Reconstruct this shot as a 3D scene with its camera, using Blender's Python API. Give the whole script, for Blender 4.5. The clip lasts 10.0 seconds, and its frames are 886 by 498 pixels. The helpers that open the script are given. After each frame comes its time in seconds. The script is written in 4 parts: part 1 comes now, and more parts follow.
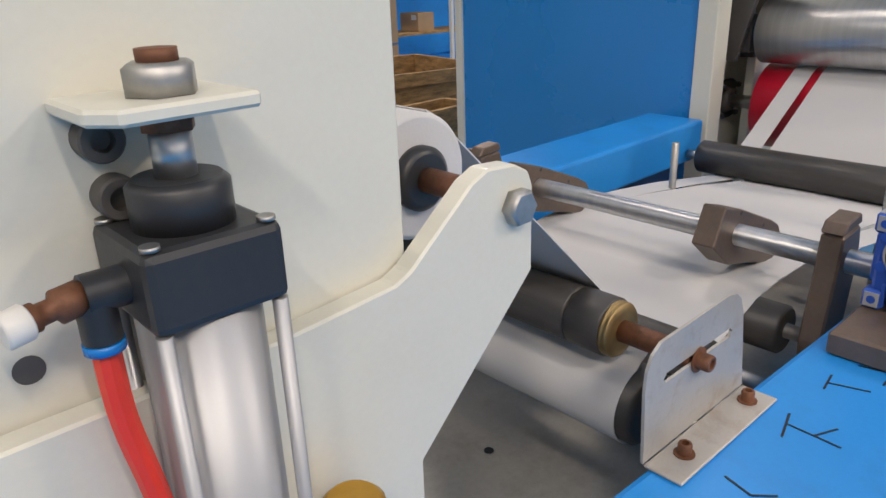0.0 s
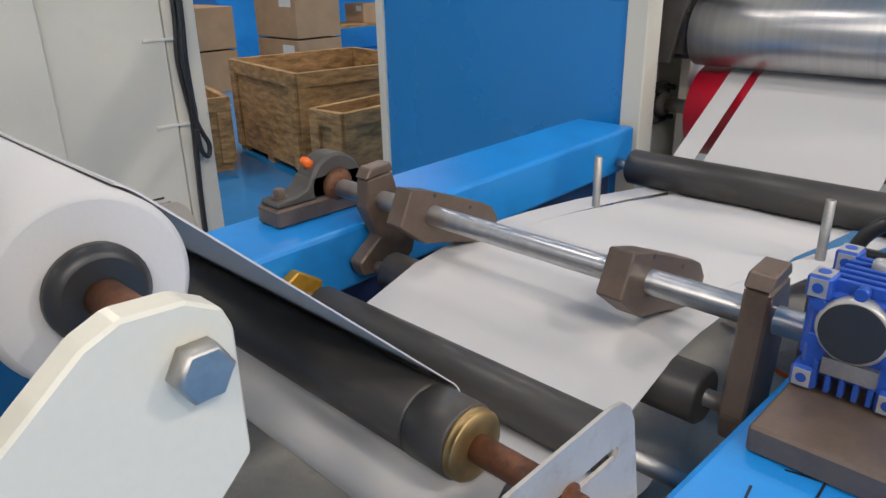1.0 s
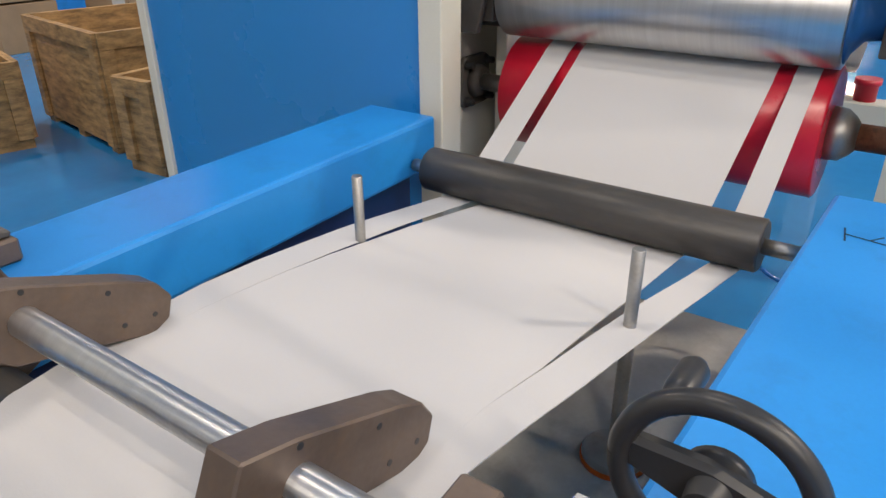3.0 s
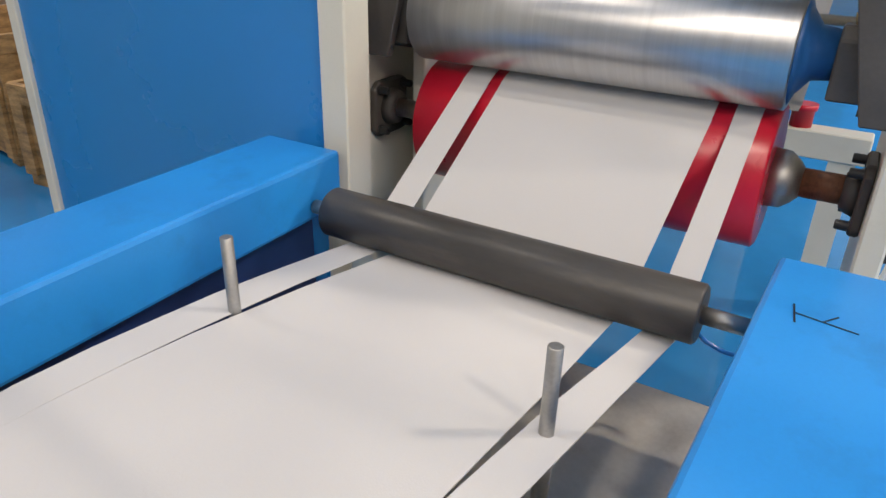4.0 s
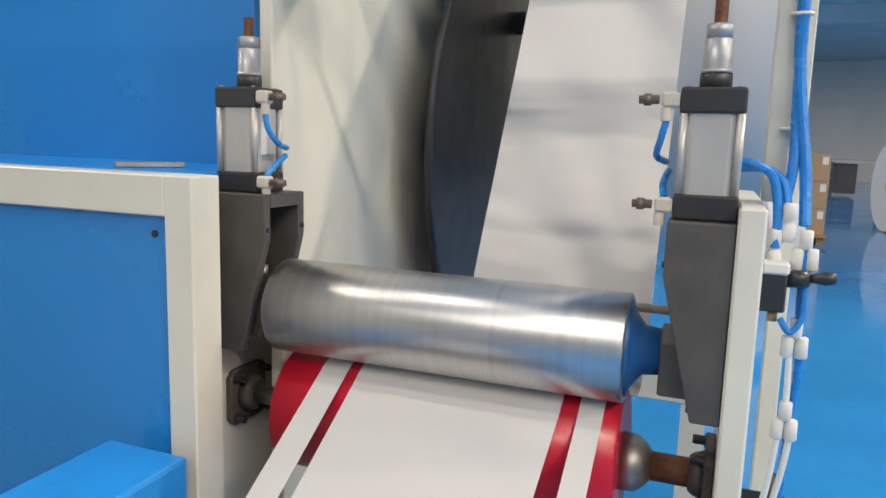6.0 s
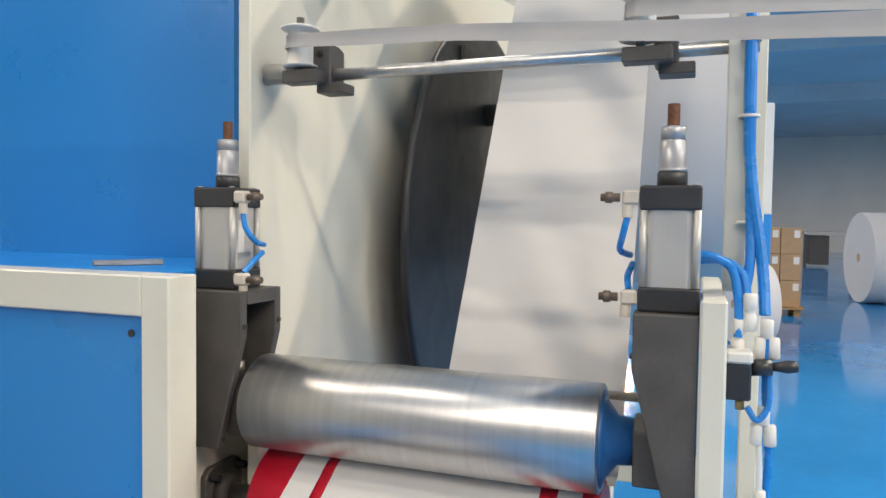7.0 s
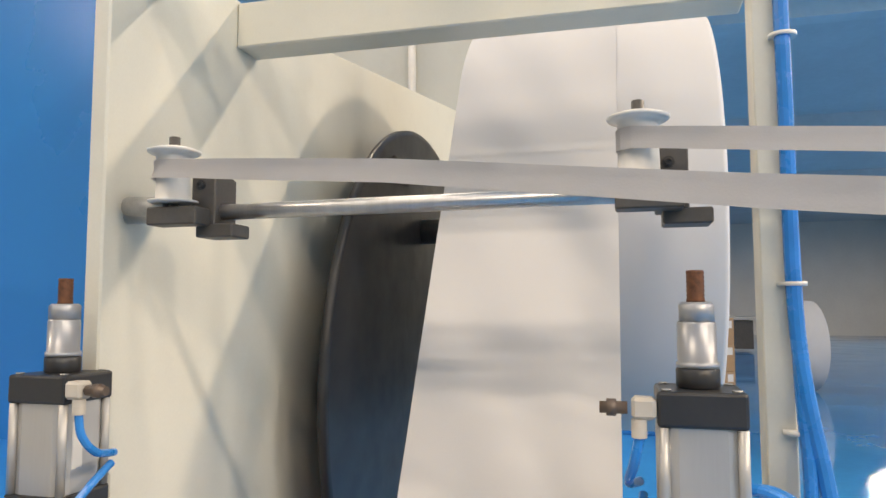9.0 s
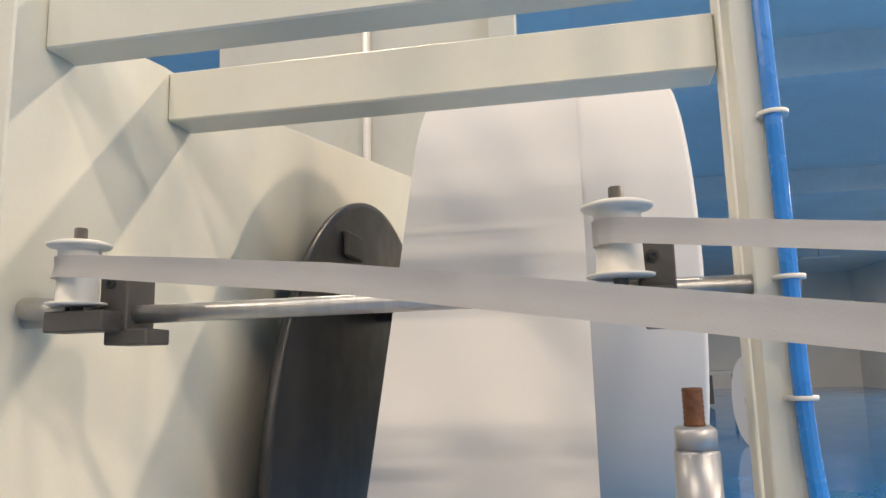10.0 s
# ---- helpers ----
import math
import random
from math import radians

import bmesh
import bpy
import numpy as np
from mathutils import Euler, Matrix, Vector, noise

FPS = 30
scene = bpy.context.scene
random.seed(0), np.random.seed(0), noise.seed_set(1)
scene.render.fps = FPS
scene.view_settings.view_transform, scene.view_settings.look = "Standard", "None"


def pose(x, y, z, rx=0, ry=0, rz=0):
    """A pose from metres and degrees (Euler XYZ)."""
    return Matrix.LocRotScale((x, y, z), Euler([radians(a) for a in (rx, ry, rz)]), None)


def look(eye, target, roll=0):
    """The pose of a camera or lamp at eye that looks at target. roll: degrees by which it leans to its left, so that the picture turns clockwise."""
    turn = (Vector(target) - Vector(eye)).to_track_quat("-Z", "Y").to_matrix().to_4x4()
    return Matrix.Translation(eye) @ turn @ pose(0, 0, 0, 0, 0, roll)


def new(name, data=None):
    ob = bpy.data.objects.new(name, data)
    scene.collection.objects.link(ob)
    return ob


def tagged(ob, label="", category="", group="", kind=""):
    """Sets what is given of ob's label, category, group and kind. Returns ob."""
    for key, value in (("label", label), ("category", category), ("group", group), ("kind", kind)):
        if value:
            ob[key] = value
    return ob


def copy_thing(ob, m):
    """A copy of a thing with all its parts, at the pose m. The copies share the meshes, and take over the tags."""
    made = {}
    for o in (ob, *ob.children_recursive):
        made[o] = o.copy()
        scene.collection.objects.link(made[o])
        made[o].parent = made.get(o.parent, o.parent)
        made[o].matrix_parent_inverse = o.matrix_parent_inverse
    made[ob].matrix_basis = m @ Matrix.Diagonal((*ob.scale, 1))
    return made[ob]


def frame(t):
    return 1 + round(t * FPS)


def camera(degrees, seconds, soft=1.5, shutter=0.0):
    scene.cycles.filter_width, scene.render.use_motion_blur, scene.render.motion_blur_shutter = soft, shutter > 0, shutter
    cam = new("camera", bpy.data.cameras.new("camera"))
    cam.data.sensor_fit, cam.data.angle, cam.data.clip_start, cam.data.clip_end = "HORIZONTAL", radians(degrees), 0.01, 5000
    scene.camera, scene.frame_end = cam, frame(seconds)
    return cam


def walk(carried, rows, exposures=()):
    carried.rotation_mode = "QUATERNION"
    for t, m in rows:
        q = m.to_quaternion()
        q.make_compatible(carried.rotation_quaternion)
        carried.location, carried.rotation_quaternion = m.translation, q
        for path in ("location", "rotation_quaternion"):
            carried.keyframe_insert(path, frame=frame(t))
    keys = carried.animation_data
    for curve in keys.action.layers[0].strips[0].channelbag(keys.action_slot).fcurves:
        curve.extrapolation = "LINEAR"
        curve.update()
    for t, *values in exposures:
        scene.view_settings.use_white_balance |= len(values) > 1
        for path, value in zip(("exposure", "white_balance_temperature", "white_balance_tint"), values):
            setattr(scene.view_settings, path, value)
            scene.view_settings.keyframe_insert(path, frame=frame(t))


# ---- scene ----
cam = camera(63.7, 10.0)
PATH = [
    (0, (-0.028, 0.077, 1.299), (1.218, 1.466, 0.579), -2.0),
    (0.5, (0.051, 0.07, 1.298), (1.328, 1.428, 0.572), -2.1),
    (1, (0.198, 0.139, 1.299), (1.523, 1.438, 0.553), -1.2),
    (1.5, (0.322, 0.211, 1.302), (1.687, 1.455, 0.534), -0.8),
    (2, (0.421, 0.224, 1.303), (1.837, 1.393, 0.51), -0.8),
    (2.5, (0.57, 0.213, 1.298), (2.022, 1.306, 0.463), -0.8),
    (3.8, (0.866, 0.249, 1.3), (2.38, 1.194, 0.398), 1.2),
    (4, (0.903, 0.268, 1.307), (2.455, 1.177, 0.432), 1.6),
    (4.5, (0.952, 0.285, 1.331), (2.59, 1.128, 0.551), 2.3),
    (5, (0.977, 0.266, 1.375), (2.71, 1.055, 0.761), 2.5),
    (5.5, (0.966, 0.248, 1.418), (2.76, 1.002, 0.955), 2.0),
    (6, (0.961, 0.247, 1.447), (2.805, 0.963, 1.149), 1.7),
    (7.3, (0.938, 0.22, 1.495), (2.828, 0.873, 1.455), 0.8),
    (7.5, (0.988, 0.256, 1.508), (2.892, 0.869, 1.48), 0.8),
    (8, (1.178, 0.333, 1.551), (3.102, 0.879, 1.536), 0.5),
    (8.5, (1.29, 0.354, 1.609), (3.22, 0.875, 1.653), 0.0),
    (9, (1.294, 0.345, 1.632), (3.225, 0.844, 1.791), -0.1),
    (9.5, (1.323, 0.341, 1.658), (3.253, 0.799, 1.914), -0.5),
    (10, (1.419, 0.367, 1.7), (3.356, 0.749, 2.02), -1.4),
]
walk(cam, [(t, look(eye, target, roll)) for t, eye, target, roll in PATH],
     [(0, -0.70, 6750, 13), (1.0, -0.58, 6550, 11), (2.5, -0.40, 6800, 12), (5.0, -0.40, 6950, 11), (6.0, -0.20, 6950, 9), (7.5, -0.10, 7150, 10), (9.0, -0.14, 7650, 12), (10.0, -0.22, 7800, 13)])

# ---- light: rows of tube lamps under the hall's ceiling ----
world = bpy.data.worlds.new("hall_world")
scene.world = world
world.use_nodes = True
world.node_tree.nodes["Background"].inputs["Color"].default_value = (0.75, 0.85, 1.0, 1)
world.node_tree.nodes["Background"].inputs["Strength"].default_value = 0.25
CEIL = 6.2
LAMPS = [(-3.6, -2.9, 230.0), (-6.4, -1.0, 200.0), (-2.9, -5.0, 200.0), (-0.6, -4.4, 270.0), (2.4, -3.6, 60.0), (5.6, -4.8, 520.0)] + [(x, 1.9, 75.0) for x in (-5.0, 0.4, 4.4)]
LAMPS += [(x, -9.5, 300.0) for x in (-4.0, 3.0, 10.0, 18.0, 26.0, 34.0)] + [(x, 7.0, 200.0) for x in (-5.0, 1.0, 6.0, 13.0, 21.0, 30.0)] + [(x, 3.4, 250.0) for x in (10.0, 17.0, 25.0, 33.0)]
for lx, ly, watts in LAMPS:
    lamp = bpy.data.lights.new("tube_light", "AREA")
    lamp.shape, lamp.size, lamp.size_y = "RECTANGLE", 0.16, 1.0
    lamp.energy, lamp.color = watts, (1.0, 0.89, 0.76)
    new("tube_light", lamp).matrix_world = pose(lx, ly, CEIL - 0.42)

# ---- materials ----
def mat(name, base, rough=0.5, metal=0.0, vary=0.12, scale=6.0, fine=90.0, bump=0.05, coat=0.0, stain=None, stain_amount=0.0, stretch=(1, 1, 1)):
    m = bpy.data.materials.new(name)
    m.use_nodes = True
    nt = m.node_tree
    b = nt.nodes["Principled BSDF"]
    tc = nt.nodes.new("ShaderNodeTexCoord")
    mp = nt.nodes.new("ShaderNodeMapping")
    mp.inputs["Scale"].default_value = stretch
    nt.links.new(tc.outputs["Object"], mp.inputs["Vector"])
    n1 = nt.nodes.new("ShaderNodeTexNoise")
    n1.inputs["Scale"].default_value, n1.inputs["Detail"].default_value = scale, 6
    n2 = nt.nodes.new("ShaderNodeTexNoise")
    n2.inputs["Scale"].default_value, n2.inputs["Detail"].default_value = fine, 4
    for n in (n1, n2):
        nt.links.new(mp.outputs[0], n.inputs["Vector"])
    ramp = nt.nodes.new("ShaderNodeMapRange")
    ramp.inputs["From Min"].default_value, ramp.inputs["From Max"].default_value = 0.3, 0.7
    ramp.inputs["To Min"].default_value, ramp.inputs["To Max"].default_value = 1 - vary, 1 + vary * 0.6
    add = nt.nodes.new("ShaderNodeMath")
    add.operation = "MULTIPLY_ADD"
    add.inputs[1].default_value = 0.35
    nt.links.new(n2.outputs["Fac"], add.inputs[0])
    nt.links.new(n1.outputs["Fac"], add.inputs[2])
    sub = nt.nodes.new("ShaderNodeMath")
    sub.operation = "SUBTRACT"
    sub.inputs[1].default_value = 0.17
    nt.links.new(add.outputs[0], sub.inputs[0])
    nt.links.new(sub.outputs[0], ramp.inputs["Value"])
    mul = nt.nodes.new("ShaderNodeVectorMath")
    mul.operation = "SCALE"
    mul.inputs[0].default_value = base
    nt.links.new(ramp.outputs[0], mul.inputs["Scale"])
    out = mul.outputs[0]
    if stain:
        n3 = nt.nodes.new("ShaderNodeTexNoise")
        n3.inputs["Scale"].default_value, n3.inputs["Detail"].default_value, n3.inputs["Roughness"].default_value = scale * 2.3, 8, 0.65
        nt.links.new(mp.outputs[0], n3.inputs["Vector"])
        r3 = nt.nodes.new("ShaderNodeMapRange")
        r3.inputs["From Min"].default_value, r3.inputs["From Max"].default_value = 0.52, 0.7
        r3.inputs["To Max"].default_value = stain_amount
        nt.links.new(n3.outputs["Fac"], r3.inputs["Value"])
        mix = nt.nodes.new("ShaderNodeMix")
        mix.data_type = "RGBA"
        mix.inputs["B"].default_value = (*stain, 1)
        nt.links.new(r3.outputs[0], mix.inputs["Factor"])
        nt.links.new(out, mix.inputs["A"])
        out = mix.outputs["Result"]
    nt.links.new(out, b.inputs["Base Color"])
    rr = nt.nodes.new("ShaderNodeMapRange")
    rr.inputs["From Min"].default_value, rr.inputs["From Max"].default_value = 0.3, 0.7
    rr.inputs["To Min"].default_value, rr.inputs["To Max"].default_value = max(0.02, rough - 0.07), min(1, rough + 0.07)
    nt.links.new(n1.outputs["Fac"], rr.inputs["Value"])
    nt.links.new(rr.outputs[0], b.inputs["Roughness"])
    b.inputs["Metallic"].default_value = metal
    b.inputs["Coat Weight"].default_value = coat
    b.inputs["Coat Roughness"].default_value = 0.15
    if bump:
        bp = nt.nodes.new("ShaderNodeBump")
        bp.inputs["Strength"].default_value, bp.inputs["Distance"].default_value = bump, 0.002
        nt.links.new(n2.outputs["Fac"], bp.inputs["Height"])
        nt.links.new(bp.outputs[0], b.inputs["Normal"])
    return m


CREAM = mat("cream_paint", (0.68, 0.665, 0.58), 0.38, vary=0.05, scale=3, fine=220, bump=0.04, stain=(0.45, 0.4, 0.32), stain_amount=0.12)
BLUE = mat("blue_paint", (0.012, 0.26, 0.72), 0.36, vary=0.06, scale=4, fine=260, bump=0.05, stain=(0.02, 0.12, 0.3), stain_amount=0.25)
BLUE_PANEL = mat("blue_sheet_panel", (0.012, 0.225, 0.60), 0.30, vary=0.03, scale=2, fine=200, bump=0.03)
# machine blue, darkened to carry the shade below the side beams
SHADED_BLUE = mat("shade_darkened_blue", (0.008, 0.03, 0.13), 0.45, vary=0.2, scale=5)
PAPER = mat("white_tissue_paper", (0.59, 0.585, 0.59), 0.85, vary=0.02, scale=5, fine=400, bump=0.12)
RUBBER = mat("black_rubber_sleeve", (0.052, 0.049, 0.047), 0.42, vary=0.25, scale=9, fine=160, bump=0.08, stain=(0.11, 0.095, 0.08), stain_amount=0.5, stretch=(1, 0.25, 1))
RED = mat("red_rubber", (0.56, 0.012, 0.035), 0.33, vary=0.1, scale=7)
STEEL = mat("turned_steel", (0.56, 0.56, 0.56), 0.40, 1.0, vary=0.10, scale=60, fine=400, bump=0.03, stretch=(0.02, 1, 0.02))
sb = STEEL.node_tree.nodes["Principled BSDF"]
tan = STEEL.node_tree.nodes.new("ShaderNodeTangent")
tan.direction_type, tan.axis = "RADIAL", "Y"
STEEL.node_tree.links.new(tan.outputs[0], sb.inputs["Tangent"])
sb.inputs["Anisotropic"].default_value, sb.inputs["Anisotropic Rotation"].default_value = 0.6, 0.25
for node in STEEL.node_tree.nodes:
    if node.type == "MAP_RANGE" and node.outputs[0].links[0].to_socket.name == "Roughness":
        node.inputs["To Min"].default_value, node.inputs["To Max"].default_value = 0.38, 0.42
STEEL_DULL = mat("dull_steel", (0.46, 0.45, 0.43), 0.48, 1.0, vary=0.2, scale=20, fine=220, bump=0.08)
ALU = mat("brushed_aluminium", (0.50, 0.49, 0.47), 0.45, 0.5, vary=0.06, scale=9, fine=260, bump=0.04, stretch=(1, 1, 0.08))
DARK = mat("dark_grey_casting", (0.078, 0.072, 0.067), 0.5, 0.0, vary=0.2, scale=14, fine=150, bump=0.12)
BROWN = mat("brown_blued_steel", (0.15, 0.112, 0.09), 0.42, 0.35, vary=0.22, scale=16, fine=140, bump=0.1, stain=(0.17, 0.11, 0.07), stain_amount=0.5)
RUST = mat("rusty_steel", (0.20, 0.085, 0.045), 0.6, 0.4, vary=0.4, scale=30, fine=200, bump=0.2, stain=(0.05, 0.025, 0.018), stain_amount=0.7)
BLACK = mat("black_plastic", (0.028, 0.029, 0.032), 0.38, vary=0.15, scale=12, fine=200, bump=0.06)
WHITE_PL = mat("white_plastic", (0.72, 0.70, 0.66), 0.4, vary=0.05, scale=15)
HOSE = mat("blue_hose", (0.01, 0.21, 0.62), 0.28, vary=0.08, scale=30)
RED_HOSE = mat("red_hose", (0.75, 0.045, 0.025), 0.35, vary=0.08, scale=30)
GEAR = mat("blue_gearbox_paint", (0.025, 0.095, 0.46), 0.33, 0.2, vary=0.15, scale=22, bump=0.08)
HUB = mat("dark_blue_hub_paint", (0.012, 0.09, 0.26), 0.4, vary=0.15, scale=12)
BARE = mat("bare_machined_metal", (0.42, 0.43, 0.45), 0.5, 0.4, vary=0.15, scale=30)
YELLOW = mat("yellow_passivated_steel", (0.55, 0.30, 0.04), 0.4, 0.5, vary=0.25, scale=25)
BRASS = mat("brass", (0.40, 0.28, 0.13), 0.48, 0.9, vary=0.2, scale=40)
ORANGE = mat("orange_plastic", (0.85, 0.16, 0.02), 0.5)
DECK = mat("grey_deck_plate", (0.57, 0.555, 0.51), 0.5, vary=0.15, scale=5, fine=120, stain=(0.30, 0.27, 0.23), stain_amount=0.5)
WOOD = mat("crate_plywood", (0.40, 0.24, 0.10), 0.65, vary=0.55, scale=9, fine=60, bump=0.2, stain=(0.25, 0.13, 0.05), stain_amount=0.5, stretch=(1, 1, 4))
CARD = mat("cardboard", (0.42, 0.27, 0.15), 0.75, vary=0.12, scale=6, fine=90)
FLOOR = mat("blue_epoxy_floor", (0.018, 0.21, 0.52), 0.09, vary=0.12, scale=0.8, fine=12, bump=0.01, stain=(0.03, 0.17, 0.36), stain_amount=0.3)
WALL = mat("hall_wall_paint", (0.78, 0.77, 0.73), 0.7, vary=0.06, scale=0.6, fine=8)
ROOF = mat("roof_sheet", (0.58, 0.66, 0.70), 0.6, vary=0.1, scale=0.6, fine=8)
BRACKET = mat("dull_zinc_plate", (0.47, 0.45, 0.42), 0.46, 0.35, vary=0.1, scale=14, fine=240, bump=0.05, stain=(0.30, 0.20, 0.13), stain_amount=0.45)
FITTING = mat("beige_fitting_plastic", (0.56, 0.51, 0.44), 0.45, vary=0.08, scale=30)
BARREL = mat("satin_barrel_metal", (0.40, 0.405, 0.42), 0.42, 0.55, vary=0.06, scale=9, fine=260, bump=0.03, stretch=(1, 1, 0.05))
GREASE = mat("old_grease", (0.26, 0.23, 0.19), 0.5, vary=0.4, scale=60)
INK = mat("black_marker", (0.01, 0.012, 0.02), 0.5, vary=0.1)

# ---- building helpers ----
def box(x0, x1, y0, y1, z0, z1, bevel=0.0, seg=1):
    bm = bmesh.new()
    bmesh.ops.create_cube(bm, size=1)
    for v in bm.verts:
        v.co = Vector(((x0 + x1) / 2 + v.co.x * (x1 - x0), (y0 + y1) / 2 + v.co.y * (y1 - y0), (z0 + z1) / 2 + v.co.z * (z1 - z0)))
    if bevel:
        bmesh.ops.bevel(bm, geom=bm.edges[:], offset=bevel, segments=seg, affect="EDGES", profile=0.5)
    return bm


def lathe(p0, p1, prof, n=28):
    """A turned body from p0 towards p1; prof: (share of the way, radius)."""
    p0, p1 = Vector(p0), Vector(p1)
    rot = (p1 - p0).to_track_quat("Z", "Y").to_matrix()
    bm, rings = bmesh.new(), []
    for u, r in prof:
        c = p0.lerp(p1, u)
        rings.append([bm.verts.new(c + rot @ Vector((r * math.cos(2 * math.pi * i / n), r * math.sin(2 * math.pi * i / n), 0))) for i in range(n)])
    for a, b in zip(rings, rings[1:]):
        for i in range(n):
            f = bm.faces.new((a[i], a[(i + 1) % n], b[(i + 1) % n], b[i]))
            f.smooth = True
    bm.faces.new(rings[0][::-1])
    bm.faces.new(rings[-1])
    return bm


def rod(p0, p1, r, n=20, chamfer=0.0):
    L = (Vector(p1) - Vector(p0)).length
    c = min(chamfer, L / 3, r * 0.5) if chamfer else 0
    if not c:
        return lathe(p0, p1, [(0, r), (1, r)], n)
    return lathe(p0, p1, [(0, r - c), (c / L, r), (1 - c / L, r), (1, r - c)], n)


def prism(pts, axis, lo, hi, bevel=0.0, seg=1):
    """A flat outline pushed along an axis. Outline pairs: axis y: (x, z), axis x: (y, z), axis z: (x, y)."""
    put = {"y": lambda a, b, h: (a, h, b), "x": lambda a, b, h: (h, a, b), "z": lambda a, b, h: (a, b, h)}[axis]
    bm = bmesh.new()
    lower = [bm.verts.new(put(a, b, lo)) for a, b in pts]
    upper = [bm.verts.new(put(a, b, hi)) for a, b in pts]
    n = len(pts)
    bm.faces.new(lower[::-1])
    bm.faces.new(upper)
    for i in range(n):
        bm.faces.new((lower[i], lower[(i + 1) % n], upper[(i + 1) % n], upper[i]))
    bmesh.ops.recalc_face_normals(bm, faces=bm.faces[:])
    if bevel:
        bmesh.ops.bevel(bm, geom=bm.edges[:], offset=bevel, segments=seg, affect="EDGES", profile=0.5)
    return bm


def join(*bms):
    out = bmesh.new()
    for b in bms:
        me = bpy.data.meshes.new("tmp")
        b.to_mesh(me)
        out.from_mesh(me)
        bpy.data.meshes.remove(me)
        b.free()
    return out


def sheet(path, ya, yb, thick=0.0012, ny=10, wave=0.0, seed=0.0):
    """A web of paper along a path of (x, z), between ya and yb (metres, or pairs of x and y), with some slack in it."""
    bm, P = bmesh.new(), [Vector((x, 0, z)) for x, z in path]
    rows = []
    for side in (0, 1):
        grid = []
        for i, p in enumerate(P):
            a, b = P[max(i - 1, 0)], P[min(i + 1, len(P) - 1)]
            d = (b - a).normalized()
            nrm = Vector((-d.z, 0, d.x))
            line = []
            y0, y1 = (np.interp(p.x, *zip(*e)) if isinstance(e, list) else e for e in (ya, yb))
            for j in range(ny + 1):
                y = y0 + (y1 - y0) * j / ny
                w = wave * noise.noise(Vector((p.x * 5 + seed, y * 6, p.z * 5)))
                line.append(bm.verts.new(p + Vector((0, y, 0)) + nrm * (w + (thick if side else 0))))
            grid.append(line)
        rows.append(grid)
    for side, grid in enumerate(rows):
        for i in range(len(P) - 1):
            for j in range(ny):
                q = (grid[i][j], grid[i][j + 1], grid[i + 1][j + 1], grid[i + 1][j])
                bm.faces.new(q if side else q[::-1]).smooth = True
    a, b = rows
    for i in range(len(P) - 1):
        for j in (0, ny):
            bm.faces.new((a[i][j], a[i + 1][j], b[i + 1][j], b[i][j]))
    for i in (0, len(P) - 1):
        for j in range(ny):
            bm.faces.new((a[i][j], a[i][j + 1], b[i][j + 1], b[i][j]))
    bmesh.ops.recalc_face_normals(bm, faces=bm.faces[:])
    return bm


def arc(cx, cz, r, a0, a1, n=8):
    return [(cx + r * math.cos(radians(a0 + (a1 - a0) * i / n)), cz + r * math.sin(radians(a0 + (a1 - a0) * i / n))) for i in range(n + 1)]


def tube(points, r, n=10):
    """A hose along points, smoothed."""
    P = [Vector(p) for p in points]
    fine = []
    for i in range(len(P) - 1):
        a, b, c, d = P[max(i - 1, 0)], P[i], P[i + 1], P[min(i + 2, len(P) - 1)]
        for k in range(6):
            t = k / 6
            fine.append(0.5 * ((2 * b) + (c - a) * t + (2 * a - 5 * b + 4 * c - d) * t * t + (3 * b - a - 3 * c + d) * t ** 3))
    fine.append(P[-1])
    bm, rings, up = bmesh.new(), [], None
    for i, p in enumerate(fine):
        d = (fine[min(i + 1, len(fine) - 1)] - fine[max(i - 1, 0)]).normalized()
        if up is None:
            up = d.orthogonal().normalized()
        up = (up - d * up.dot(d)).normalized()
        s = d.cross(up)
        rings.append([bm.verts.new(p + r * (up * math.cos(2 * math.pi * k / n) + s * math.sin(2 * math.pi * k / n))) for k in range(n)])
    for a, b in zip(rings, rings[1:]):
        for k in range(n):
            bm.faces.new((a[k], a[(k + 1) % n], b[(k + 1) % n], b[k])).smooth = True
    bm.faces.new(rings[0][::-1])
    bm.faces.new(rings[-1])
    bmesh.ops.recalc_face_normals(bm, faces=bm.faces[:])
    return bm


def hexbolt(p, d, r=0.008, h=0.007, washer=True):
    p, d = Vector(p), Vector(d).normalized()
    parts = [lathe(p + d * (0.002 if washer else 0), p + d * h, [(0, r), (0.8, r), (1, r * 0.85)], 6)]
    if washer:
        parts.append(rod(p, p + d * 0.002, r * 1.35, 16))
    return join(*parts)


def capscrew(p, d, r=0.006, h=0.008):
    p, d = Vector(p), Vector(d).normalized()
    return join(lathe(p + d * 0.0015, p + d * h, [(0, r), (0.85, r), (1, r * 0.88), (1, r * 0.55), (0.45, r * 0.5)], 16), rod(p, p + d * 0.0015, r * 1.5, 18))


ORIGIN = {}


def thing(name, base, label, category, group=""):
    ob = new(name)
    ob.empty_display_size = 0.02
    ob.location = base
    ORIGIN[ob.name] = Vector(base)
    return tagged(ob, label, category, group)


def crisp(bm):
    for e in bm.edges:
        if len(e.link_faces) == 2 and e.calc_face_angle(0) > 0.6:
            e.smooth = False


